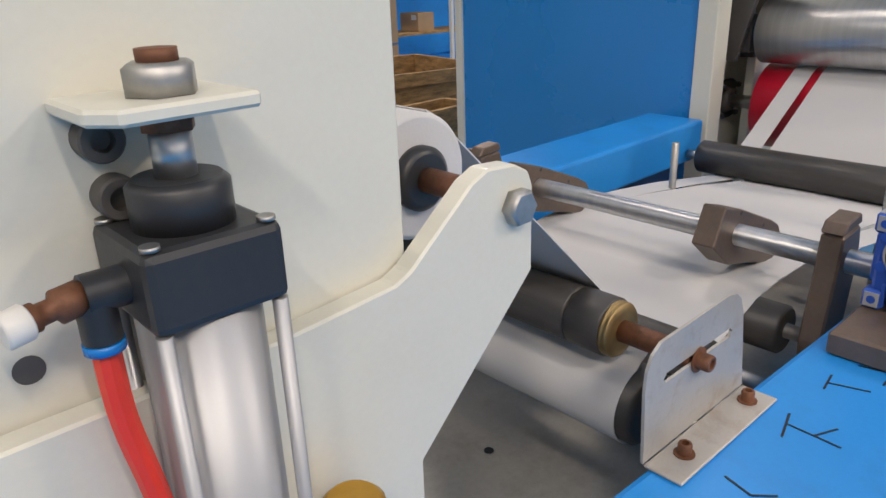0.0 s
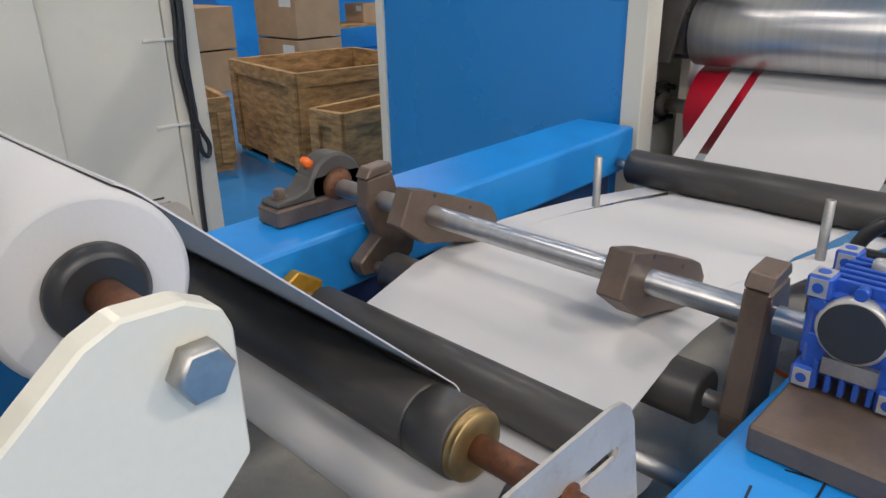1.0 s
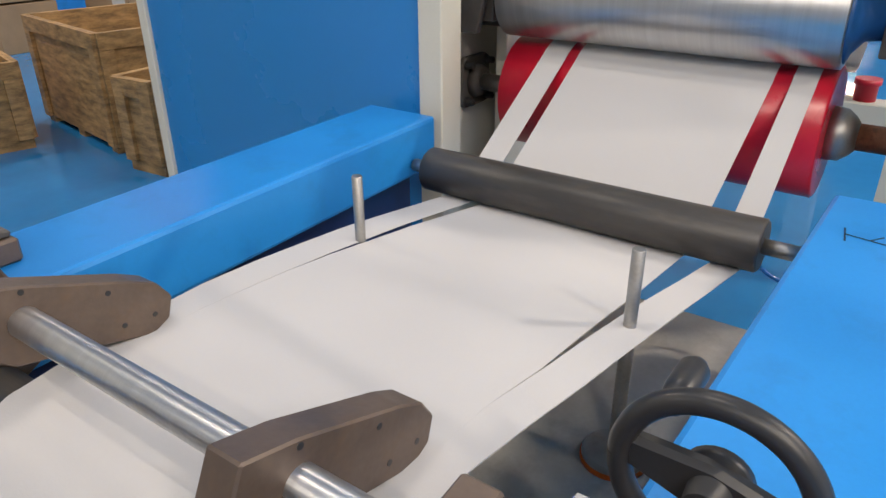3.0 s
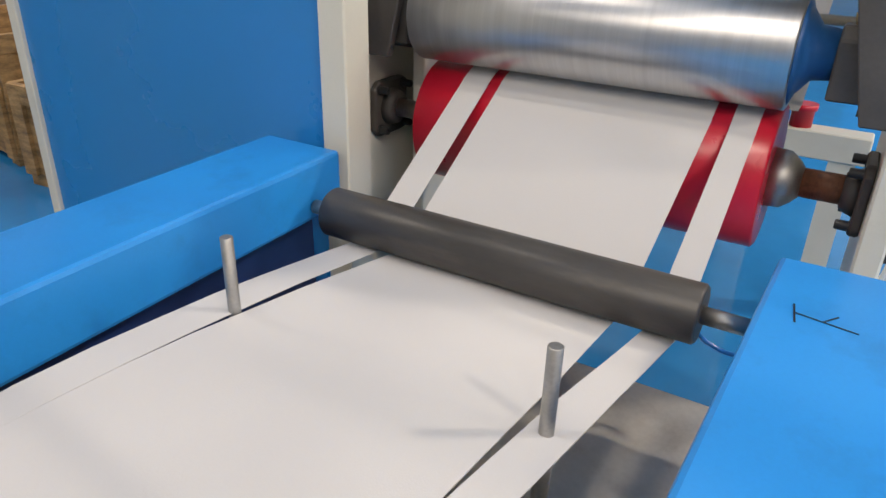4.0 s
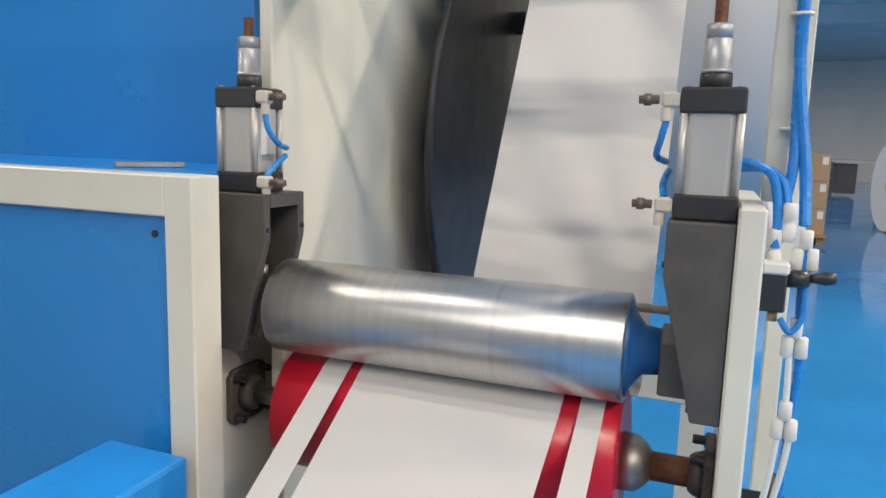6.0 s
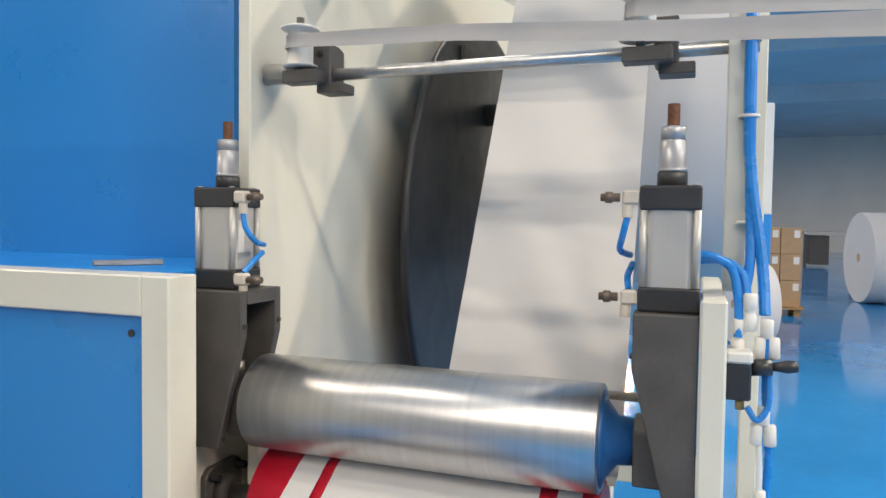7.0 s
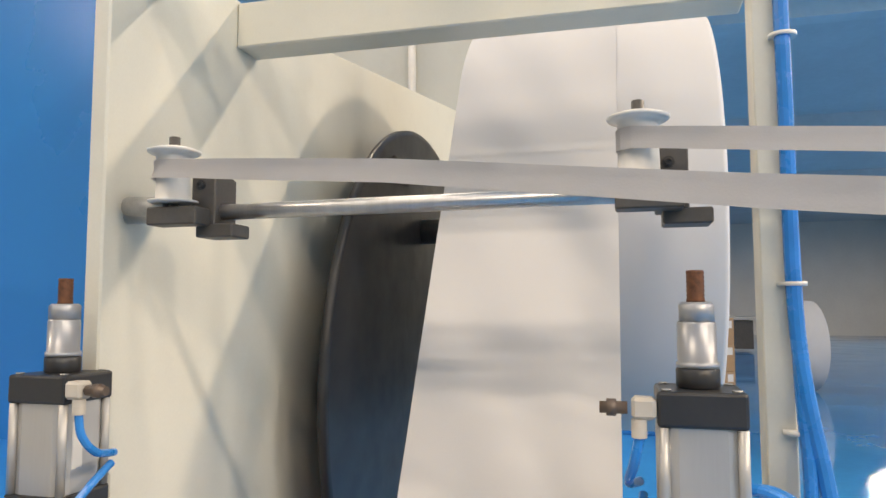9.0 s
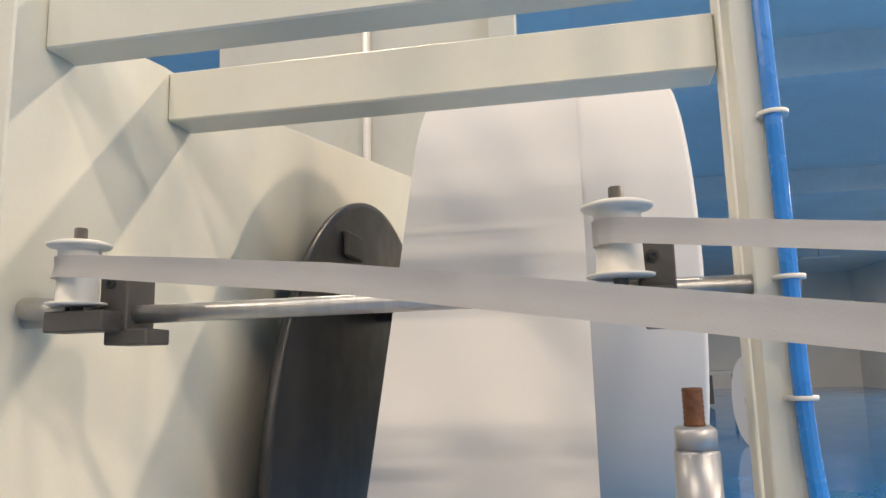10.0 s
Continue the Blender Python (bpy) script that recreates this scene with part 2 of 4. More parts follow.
def part(name, bm, material, parent, label=""):
    crisp(bm)
    o = ORIGIN.get(parent.name, Vector((0, 0, 0)))
    bmesh.ops.translate(bm, verts=bm.verts[:], vec=-o)
    me = bpy.data.meshes.new(name)
    bm.to_mesh(me)
    bm.free()
    me.materials.append(material)
    ob = new(name, me)
    ob.parent = parent
    ORIGIN[ob.name] = o
    return tagged(ob, label)


def solo(name, bm, material, label, category="", kind="", group=""):
    crisp(bm)
    me = bpy.data.meshes.new(name)
    bm.to_mesh(me)
    bm.free()
    me.materials.append(material)
    return tagged(new(name, me), label, category, group, kind)

# ---- the hall ----
solo("floor", box(-14, 44, -14, 16, -0.1, 0.0), FLOOR, "glossy blue epoxy factory floor", "floor", "structure")
solo("ceiling", box(-14, 44, -14, 16, CEIL, CEIL + 0.2), ROOF, "blue-grey sheet metal factory ceiling", "ceiling", "structure")
solo("wall_far", box(44, 44.2, -14, 16, 0, CEIL), WALL, "plain light grey painted hall wall", "wall", "structure")
solo("wall_back", box(-14.2, -14, -14, 16, 0, CEIL), WALL, "plain light grey painted hall wall", "wall", "structure")
solo("wall_left", box(-14, 44, 16, 16.2, 0, CEIL), WALL, "plain light grey painted hall wall", "wall", "structure")
solo("wall_right", box(-14, 44, -14.2, -14, 0, CEIL), WALL, "plain light grey painted hall wall", "wall", "structure")

# ---- machine bed ----
t = thing("machine_side_beam", (0.8, 1.18, 0.77), "bright blue painted box beam along the machine bed", "machine beam", "side beams")
part("beam", prism([(-0.5, 1.005), (1.918, 1.094), (1.918, 1.275), (-0.5, 1.19)], "z", 0.768, 0.88, 0.008, 2), BLUE, t)
# shaded recess below the beam: its darkness is in the plate's colour
part("side_plate", prism([(-0.5, 1.05), (1.88, 1.14), (1.88, 1.22), (-0.5, 1.13)], "z", 0.0, 0.768), SHADED_BLUE, t, "blue steel side plate under the beam, coloured dark for shade")
t = thing("machine_side_beam", (0.8, 0.22, 0.77), "bright blue painted box beam with black marker sketches", "machine beam", "side beams")
part("beam", prism([(-0.5, 0.165), (1.908, 0.105), (1.908, 0.314), (-0.5, 0.374)], "z", 0.768, 0.88, 0.008, 2), BLUE, t)
part("side_plate", box(-0.5, 1.7, 0.17, 0.25, 0.0, 0.768), SHADED_BLUE, t)
t = thing("deck_plate", (0.6, 0.7, 0.56), "pale grey steel deck plate under the rollers", "machine deck")
part("plate", box(-0.4, 1.93, 0.25, 1.14, 0.565, 0.582), DECK, t)
part("hole", rod((0.653, 0.743, 0.5825), (0.653, 0.743, 0.584), 0.008, 16), BLACK, t)

# cabinet beside the web: cream frame with a blue sheet panel
t = thing("machine_cabinet", (1.95, 1.6, 0.0), "machine cabinet with cream frame and blue sheet panel", "cabinet")
part("panel", box(1.958, 1.97, 1.16, 2.13, 0.3, 1.299), BLUE_PANEL, t, "blue sheet metal panel")
part("post", box(1.945, 2.02, 1.096, 1.158, 0.0, 1.375, 0.003), CREAM, t)
part("post", box(1.945, 2.02, 2.13, 2.165, 0.0, 1.375, 0.003), CREAM, t)
part("top_rail", box(1.945, 2.02, 1.158, 2.13, 1.301, 1.375, 0.003), CREAM, t)
part("top", box(2.02, 2.45, 1.165, 2.165, 1.36, 1.374), BLUE, t, "blue top sheet")
part("panel_screw", rod((1.958, 1.19, 1.268), (1.9555, 1.19, 1.268), 0.007, 12), BLACK, t)
part("upper_panel", box(2.45, 2.47, 1.33, 2.6, 1.374, 2.9), BLUE_PANEL, t, "tall blue sheet metal wall")

# side plates of the press
t = thing("press_side_plate", (2.3, 1.21, 0.0), "cream painted lower side plate of the press", "machine frame", "press side plates")
part("plate", box(2.0205, 3.2, 1.197, 1.22, 0.0, 1.359), CREAM, t)
t = thing("winder_side_plate", (3.0, 1.11, 0.0), "tall cream painted winder side plate with sloping top edge", "machine frame")
part("plate", prism([(2.222, 0.0), (4.6, 0.0), (4.6, 2.56), (2.70, 2.258), (2.54, 2.254), (2.40, 2.235), (2.19, 2.235), (2.19, 1.40), (2.222, 1.38)], "y", 1.10, 1.13, 0.003), CREAM, t)
t = thing("press_side_plate", (2.3, 0.2, 0.0), "narrow cream painted side plate carrying a pressure cylinder", "machine frame", "press side plates")
part("plate", box(2.075, 2.58, 0.183, 0.222, 0.0, 1.365, 0.004), CREAM, t)

# ---- rollers of the press ----
CX, CZ = 2.165, 1.112
t = thing("steel_press_roller", (CX, 0.71, CZ), "polished steel press roller with blue hub ends", "roller")
part("barrel", lathe((CX, 0.372, CZ), (CX, 1.05, CZ), [(0, 0.088), (0.004, 0.093), (0.996, 0.093), (1, 0.088)], 64), STEEL, t)
part("hub", lathe((CX, 0.373, CZ), (CX, 0.30, CZ), [(0, 0.086), (0.1, 0.066), (0.35, 0.042), (1, 0.036)], 40), HUB, t, "blue painted hub")
part("hub", lathe((CX, 1.049, CZ), (CX, 1.10, CZ), [(0, 0.086), (0.1, 0.066), (0.35, 0.042), (1, 0.036)], 40), HUB, t, "blue painted hub")
RX, RZ = 2.215, 0.889
t = thing("red_rubber_roller", (RX, 0.71, RZ), "red rubber covered press roller with steel journals", "roller")
part("sleeve", lathe((RX, 0.375, RZ), (RX, 1.045, RZ), [(0, 0.122), (0.006, 0.128), (0.994, 0.128), (1, 0.122)], 64), RED, t)
part("journal_cone", lathe((RX, 0.376, RZ), (RX, 0.325, RZ), [(0, 0.052), (0.5, 0.05), (0.8, 0.038), (1, 0.026)], 32), STEEL_DULL, t)
part("journal", rod((RX, 0.235, RZ), (RX, 0.325, RZ), 0.0255, 28), RUST, t, "rust-brown journal")
part("journal", lathe((RX, 1.044, RZ), (RX, 1.165, RZ), [(0, 0.03), (0.4, 0.02), (1, 0.02)], 32), STEEL_DULL, t)
t = thing("guide_roller", (1.83, 0.72, 0.797), "black rubber guide roller across the web", "roller")
part("sleeve", rod((1.83, 0.388, 0.797), (1.83, 1.045, 0.797), 0.0445, 48, 0.004), RUBBER, t)
part("journal", rod((1.83, 0.325, 0.797), (1.83, 0.389, 0.797), 0.013), STEEL_DULL, t)
part("journal", rod((1.83, 1.044, 0.797), (1.83, 1.085, 0.797), 0.013), STEEL_DULL, t)

# ---- the cross shaft ----
SX, SZ = 0.953, 0.926
t = thing("cross_shaft", (SX, 0.7, SZ), "bright turned steel cross shaft", "shaft")
part("shaft", rod((SX, 0.3, SZ), (SX, 1.21, SZ), 0.0165, 32, 0.002), STEEL, t)
def collar(y):
    t = thing("clamp_collar", (SX, y, SZ), "brown steel clamp collar with pointed arm on the shaft", "clamp", "clamp collars")
    part("arm", prism([(0.882, 0.924), (0.908, 0.978), (0.958, 0.964), (1.070, 0.919), (1.098, 0.904), (1.114, 0.880), (1.106, 0.854), (1.082, 0.843), (0.990, 0.869), (0.936, 0.882)], "y", y, y + 0.035, 0.002), BROWN, t)
    for hx, hz in ((1.040, 0.918), (1.088, 0.868), (1.05, 0.872), (0.957, 0.958)):
        part("screw_hole", rod((hx, y - 0.0006, hz), (hx, y + 0.002, hz), 0.0032, 10), BLACK, t)
collar(0.899)
collar(0.519)
def swing_arm(y, outline=None):
    t = thing("swing_arm", (SX, y, SZ), "brown steel swing arm clamped on the shaft", "machine arm", "swing arms")
    outline = outline or [(-0.03, 0.04), (0.025, 0.045), (0.034, 0.015), (0.034, -0.03), (0.018, -0.14), (-0.045, -0.145), (-0.052, -0.11), (-0.036, -0.01)]
    part("arm", prism([(SX + a, SZ + b) for a, b in outline], "y", y, y + 0.03, 0.003), BROWN, t)
    part("clamp_cap", prism([(SX - 0.034, SZ + 0.042), (SX + 0.028, SZ + 0.047), (SX + 0.022, SZ + 0.062), (SX - 0.022, SZ + 0.058)], "y", y, y + 0.03, 0.002), BROWN, t)
swing_arm(1.02, [(-0.03, 0.04), (0.025, 0.045), (0.04, 0.0), (0.078, -0.075), (0.066, -0.115), (0.025, -0.138), (-0.05, -0.125), (-0.058, -0.1), (-0.01, -0.065), (-0.036, -0.01)])
swing_arm(0.366)
t = thing("idler_roller", (0.934, 0.7, 0.809), "short black rubber idler roller hung on the swing arms", "roller")
part("sleeve", rod((0.934, 0.424, 0.809), (0.934, 0.985, 0.809), 0.036, 40, 0.004), RUBBER, t)
part("journal", rod((0.934, 0.345, 0.809), (0.934, 1.084, 0.809), 0.011), STEEL_DULL, t)
t = thing("pillow_block_bearing", (SX, 1.195, 0.88), "grey cast pillow block bearing on a brown steel foot", "bearing")
part("foot", box(SX - 0.135, SX + 0.11, 1.136, 1.20, 0.8805, 0.914, 0.004), BROWN, t)
part("housing", join(prism([(SX - 0.13, 0.9142), (SX + 0.105, 0.9142), (SX + 0.105, 0.924), (SX + 0.07, 0.932), (SX + 0.05, 0.955), (SX - 0.054, 0.955), (SX - 0.066, 0.936), (SX - 0.09, 0.928), (SX - 0.13, 0.924)], "y", 1.142, 1.194, 0.003), lathe((SX, 1.142, SZ + 0.004), (SX, 1.194, SZ + 0.004), [(0, 0.036), (0, 0.053), (0.12, 0.058), (0.88, 0.058), (1, 0.053)], 36)), DARK, t)
part("inner_ring", lathe((SX, 1.13, SZ), (SX, 1.144, SZ + 0.002), [(0, 0.019), (0.3, 0.027), (1, 0.034)], 28), RUST, t)
for bx in (-0.108, 0.088):
    part("foot_bolt", hexbolt((SX + bx, 1.168, 0.926), (0, 0, 1), 0.0105, 0.016), BROWN, t)
part("grease_cap", lathe((SX - 0.038, 1.168, SZ + 0.042), (SX - 0.054, 1.168, SZ + 0.058), [(0, 0.010), (0.6, 0.009), (1, 0.005)], 12), ORANGE, t)

# ---- webs of paper ----
LEFT_OUT = [(0.87, 0.917), (0.97, 0.919), (1.15, 0.955), (1.25, 0.972), (1.47, 0.987), (1.78, 1.0), (2.07, 0.956), (2.2, 0.951)]
LEFT_IN = [(0.87, 0.885), (1.1, 0.90), (1.37, 0.9195), (1.8, 0.938), (2.07, 0.899), (2.2, 0.897)]
LEFT_WIDE = [(0.87, 0.885), (1.1, 0.90), (1.25, 0.9098), (1.37, 0.9165), (1.8, 0.914), (2.07, 0.875), (2.2, 0.873)]
RIGHT_OUT = [(0.87, 0.468), (1.12, 0.472), (1.43, 0.443), (1.81, 0.415), (2.07, 0.404), (2.2, 0.404)]
RIGHT_IN = [(0.87, 0.50), (1.18, 0.515), (1.57, 0.485), (1.8, 0.464), (2.07, 0.446), (2.2, 0.446)]
RIGHT_WIDE = [(0.87, 0.50), (1.18, 0.515), (1.3, 0.5075), (1.57, 0.503), (1.81, 0.509), (2.07, 0.477), (2.2, 0.477)]
top_path = arc(0.786, 0.80, 0.0345, -50, 20, 4) + arc(0.934, 0.809, 0.0375, 118, 88, 4) + [(1.0, 0.8505), (1.1, 0.846), (1.2, 0.836), (1.3, 0.824), (1.4, 0.812), (1.5, 0.798), (1.6, 0.784), (1.7, 0.768)] + arc(1.83, 0.797, 0.0465, -98, -40, 5) + arc(RX, RZ, 0.1305, 131, 98, 6)
t = thing("paper_web", (1.4, 0.7, 0.8), "white tissue paper web slit into a wide sheet and two strips", "paper web")
part("wide_sheet", sheet(top_path, RIGHT_WIDE, LEFT_WIDE, ny=24, wave=0.003), PAPER, t)
part("side_strip", sheet(top_path, LEFT_IN, LEFT_OUT, ny=4, wave=0.003), PAPER, t)
part("side_strip", sheet(top_path, RIGHT_OUT, RIGHT_IN, ny=5, wave=0.003), PAPER, t)

t = thing("loose_air_hose", (1.87, 0.37, 0.70), "thin blue air hose looped below the guide roller", "hose")
part("hose", tube([(1.85, 0.40, 0.79), (1.87, 0.395, 0.745), (1.885, 0.37, 0.72), (1.89, 0.335, 0.715), (1.89, 0.29, 0.74)], 0.0035), HOSE, t)

# studs that steer the strips
for y in (0.926, 0.47):
    t = thing("threaded_stud", (1.475, y, 0.582), "galvanised threaded stud on a round foot flange", "stud", "threaded studs")
    part("stud", rod((1.475, y, 0.6), (1.475, y, 0.914), 0.0085, 20, 0.001), STEEL_DULL, t)
    threads = [(0, 0.0085)] + [(k / 40, 0.0100 if k % 2 else 0.0088) for k in range(1, 40)] + [(1, 0.0085)]
    part("thread", lathe((1.475, y, 0.62), (1.475, y, 0.79), threads, 16), STEEL_DULL, t)
    part("foot_flange", rod((1.475, y, 0.5825), (1.475, y, 0.6), 0.045, 32, 0.003), BRACKET, t)
    part("seal_ring", rod((1.475, y, 0.5822), (1.475, y, 0.590), 0.047, 32), ORANGE, t, "orange seal ring")

# ---- gearbox ----
t = thing("worm_gearbox", (0.91, 0.27, 0.88), "blue cast worm gearbox with cooling fins on a brown plate", "gearbox")
part("base_plate", box(0.768, 1.04, 0.15, 0.319, 0.8805, 0.909, 0.003), BROWN, t)
GX0, GX1, GY0, GY1, GZ0, GZ1 = 0.858, 0.962, 0.222, 0.318, 0.9095, 1.028
part("housing", join(box(GX0 + 0.006, GX1 - 0.006, GY0 + 0.006, GY1 - 0.006, 0.925, 1.013, 0.004), box(GX0 + 0.012, GX1 - 0.012, GY0, GY1, 0.937, 1.004, 0.006, 2)), GEAR, t)
for i in range(6):
    part("fin", box(GX0 + 0.014 + i * 0.0135, GX0 + 0.019 + i * 0.0135, GY0 + 0.016, GY1 - 0.016, 1.012, 1.024, 0.001), GEAR, t)
for i in range(5):
    part("fin", box(GX0 + 0.001, GX0 + 0.012, GY0 + 0.024 + i * 0.012, GY0 + 0.029 + i * 0.012, 0.913, 0.943, 0.001), GEAR, t)
for x in (GX0, GX1 - 0.026):
    for y in (GY0, GY1 - 0.022):
        for z in (GZ0, GZ1 - 0.024):
            lug = part("corner_lug", box(x, x + 0.026, y, y + 0.022, z, z + 0.024, 0.003), GEAR, t)
            if z > 0.95:
                part("machined_face", box(x + 0.002, x + 0.024, y + 0.002, y + 0.020, z + 0.0235, z + 0.0243, 0.0002), BARE, lug, "bare machined face")
            part("machined_face", box(x - 0.0006, x + 0.001, y + 0.003, y + 0.019, z + 0.003, z + 0.021, 0.0002), BARE, lug, "bare machined face")
            part("bolt_hole", rod((x + 0.013, y + 0.011, z + 0.0238), (x + 0.013, y + 0.011, z + 0.0250), 0.0058, 16), GEAR, lug)
            part("bolt_hole", rod((x - 0.0012, y + 0.011, z + 0.012), (x + 0.001, y + 0.011, z + 0.012), 0.005, 16), GEAR, lug)
part("cover_ring", lathe((GX0 - 0.002, 0.272, 0.982), (GX0 + 0.012, 0.272, 0.982), [(0, 0.029), (0.2, 0.0325), (1, 0.0325)], 40), ALU, t, "bare metal rim")
part("round_cover", rod((GX0 - 0.0035, 0.272, 0.982), (GX0, 0.272, 0.982), 0.0285, 40), BLACK, t)
for k in range(6):
    a = radians(30 + 60 * k)
    part("cover_boss", rod((GX0 + 0.0, 0.272 + 0.037 * math.cos(a), 0.982 + 0.037 * math.sin(a)), (GX0 + 0.012, 0.272 + 0.037 * math.cos(a), 0.982 + 0.037 * math.sin(a)), 0.006, 14), GEAR, t)
part("filler_plug", lathe((0.923, 0.272, 1.014), (0.923, 0.272, 1.032), [(0, 0.0095), (0.85, 0.0095), (1, 0.008), (1.0, 0.0045), (0.85, 0.004)], 20), BARE, t, "pale filler plug")
part("rating_plate", box(GX0 - 0.0012, GX0 + 0.008, 0.245, 0.292, 0.934, 0.951), STEEL_DULL, t)
for y in (0.235, 0.305):
    part("bolt_head", hexbolt((0.962, y, 1.014), (1, 0, 0), 0.007, 0.008), BRASS, t)

# ---- handwheel behind the gearbox ----
HW = Vector((1.065, 0.271, 0.972))
t = thing("handwheel", (1.065, 0.271, 0.88), "black moulded handwheel with dished spoke and grip", "handwheel")
ring = [HW + Vector((0, 0.060 * math.cos(a * math.pi / 16), 0.060 * math.sin(a * math.pi / 16))) for a in range(33)]
part("rim", tube(ring, 0.0085, 12), BLACK, t)
part("spoke", prism([(HW.y - 0.057, HW.z - 0.024), (HW.y - 0.058, HW.z + 0.0), (HW.y, HW.z + 0.016), (HW.y + 0.056, HW.z + 0.016), (HW.y + 0.056, HW.z - 0.008), (HW.y, HW.z - 0.026)], "x", HW.x - 0.004, HW.x + 0.010, 0.004), BLACK, t)
part("hub", lathe((HW.x - 0.02, HW.y, HW.z - 0.004), (HW.x + 0.016, HW.y, HW.z - 0.004), [(0, 0.013), (0.6, 0.015), (0.75, 0.023), (1, 0.023)], 24), BLACK, t)
part("input_shaft", rod((0.962, HW.y, HW.z - 0.004), (HW.x - 0.0195, HW.y, HW.z - 0.004), 0.010, 16), BLACK, t)
part("grip", lathe((HW.x + 0.008, HW.y + 0.034, HW.z + 0.042), (HW.x + 0.06, HW.y + 0.034, HW.z + 0.042), [(0, 0.008), (0.3, 0.011), (0.85, 0.011), (1, 0.007)], 18), BLACK, t)
part("stand", box(HW.x - 0.012, HW.x - 0.005, HW.y - 0.012, HW.y + 0.012, 0.8805, HW.z - 0.012, 0.001), BROWN, t)

# ---- press cylinders on their brackets ----
def press_cylinder(x, y, s, by, outer, inner):
    def yy(d):
        return y + s * d
    def bb(d):
        return by + s * d
    b = thing("roller_bracket", (x, y, 1.03), "dark grey cast bracket holding the press roller bearing", "bracket", "roller brackets")
    for name, xa, xb in (("front_flange", 2.083, 2.103), ("back_flange", 2.20, 2.22)):
        fl = part(name, prism([(bb(outer), 1.027), (bb(inner + 0.055), 1.027), (bb(inner), 1.25), (bb(inner), 1.338), (bb(outer), 1.338)], "x", xa, xb, 0.002), DARK, b)
        for z, d in ((1.27, inner + 0.006), (1.045, inner + 0.058)):
            part("set_screw", rod((xa + 0.01, bb(d) - s * 0.004, z), (xa + 0.01, bb(d) - s * 0.010, z), 0.005, 12), BLACK, fl)
    part("top_plate", box(2.103, 2.20, *sorted((bb(outer), bb(inner))), 1.312, 1.338), DARK, b)
    part("back_plate", box(2.103, 2.20, *sorted((bb(outer), bb(outer - 0.018))), 1.027, 1.312), DARK, b)
    g = thing("bearing_block", (x, yy(-0.03), 1.06), "dark cast sliding bearing block with screw spindle", "bearing", "bearing blocks")
    part("block", prism([(x - 0.036, 1.05), (x + 0.036, 1.05), (x + 0.036, 1.14), (x + 0.018, 1.16), (x - 0.018, 1.16), (x - 0.036, 1.14)], "y", *sorted((yy(-0.05), yy(0.03))), 0.003), DARK, g)
    part("spindle_nut", rod((x, yy(-0.02), 1.16), (x, yy(-0.02), 1.19), 0.017, 6), STEEL_DULL, g)
    part("spindle", rod((x, yy(-0.02), 1.19), (x, yy(-0.02), 1.311), 0.008, 14), STEEL_DULL, g)
    part("grease_nipple", rod((x - 0.03, yy(-0.03), 1.165), (x - 0.036, yy(-0.033), 1.18), 0.005, 10), BRASS, g)
    part("bearing_ring", rod((CX, yy(-0.05), CZ), (CX, yy(-0.058), CZ), 0.032, 24), STEEL_DULL, g)
    c = thing("pneumatic_cylinder", (x, y, 1.338), "aluminium pneumatic cylinder with black end caps", "cylinder", "press cylinders")
    part("lower_cap", box(x - 0.047, x + 0.047, y - 0.047, y + 0.047, 1.3385, 1.378, 0.004, 2), BLACK, c)
    part("upper_cap", box(x - 0.047, x + 0.047, y - 0.047, y + 0.047, 1.5, 1.539, 0.004, 2), BLACK, c)
    part("barrel", prism([(x + a * 0.042 * u, y + b * 0.042 * v) for a, b, u, v in ((-1, -1, 1, 0.6), (-1, -1, 0.9, 0.85), (-1, -1, 0.6, 1), (1, -1, 0.6, 1), (1, -1, 0.9, 0.85), (1, -1, 1, 0.6), (1, 1, 1, 0.6), (1, 1, 0.9, 0.85), (1, 1, 0.6, 1), (-1, 1, 0.6, 1), (-1, 1, 0.9, 0.85), (-1, 1, 1, 0.6))], "z", 1.378, 1.5), ALU, c)
    part("label", box(x - 0.024, x - 0.004, *sorted((yy(-0.0395), yy(-0.0428))), 1.41, 1.475, 0.001), WHITE_PL, c, "small printed white label")
    for dx in (-0.0405, 0.0405):
        for dy in (-0.0405, 0.0405):
            part("tie_rod", rod((x + dx, y + dy, 1.378), (x + dx, y + dy, 1.5), 0.006, 12), ALU, c)
            part("cap_screw", rod((x + dx * 0.9, y + dy * 0.9, 1.539), (x + dx * 0.9, y + dy * 0.9, 1.541), 0.0055, 10), STEEL_DULL, c)
    part("neck", rod((x, y, 1.539), (x, y, 1.562), 0.024, 28, 0.002), BLACK, c)
    part("coupling", lathe((x, y, 1.562), (x, y, 1.614), [(0, 0.0235), (0.12, 0.0235), (0.12, 0.0215), (0.95, 0.0215), (1, 0.020)], 24), BARREL, c)
    part("lock_nut", lathe((x, y, 1.614), (x, y, 1.636), [(0, 0.0215), (0.85, 0.0215), (1, 0.018)], 6), BARREL, c)
    part("piston_rod", lathe((x, y, 1.636), (x, y, 1.672), [(0, 0.0102)] + [(k / 14, 0.0102 if k % 2 else 0.0094) for k in range(1, 14)] + [(1, 0.0095)], 16), RUST, c)
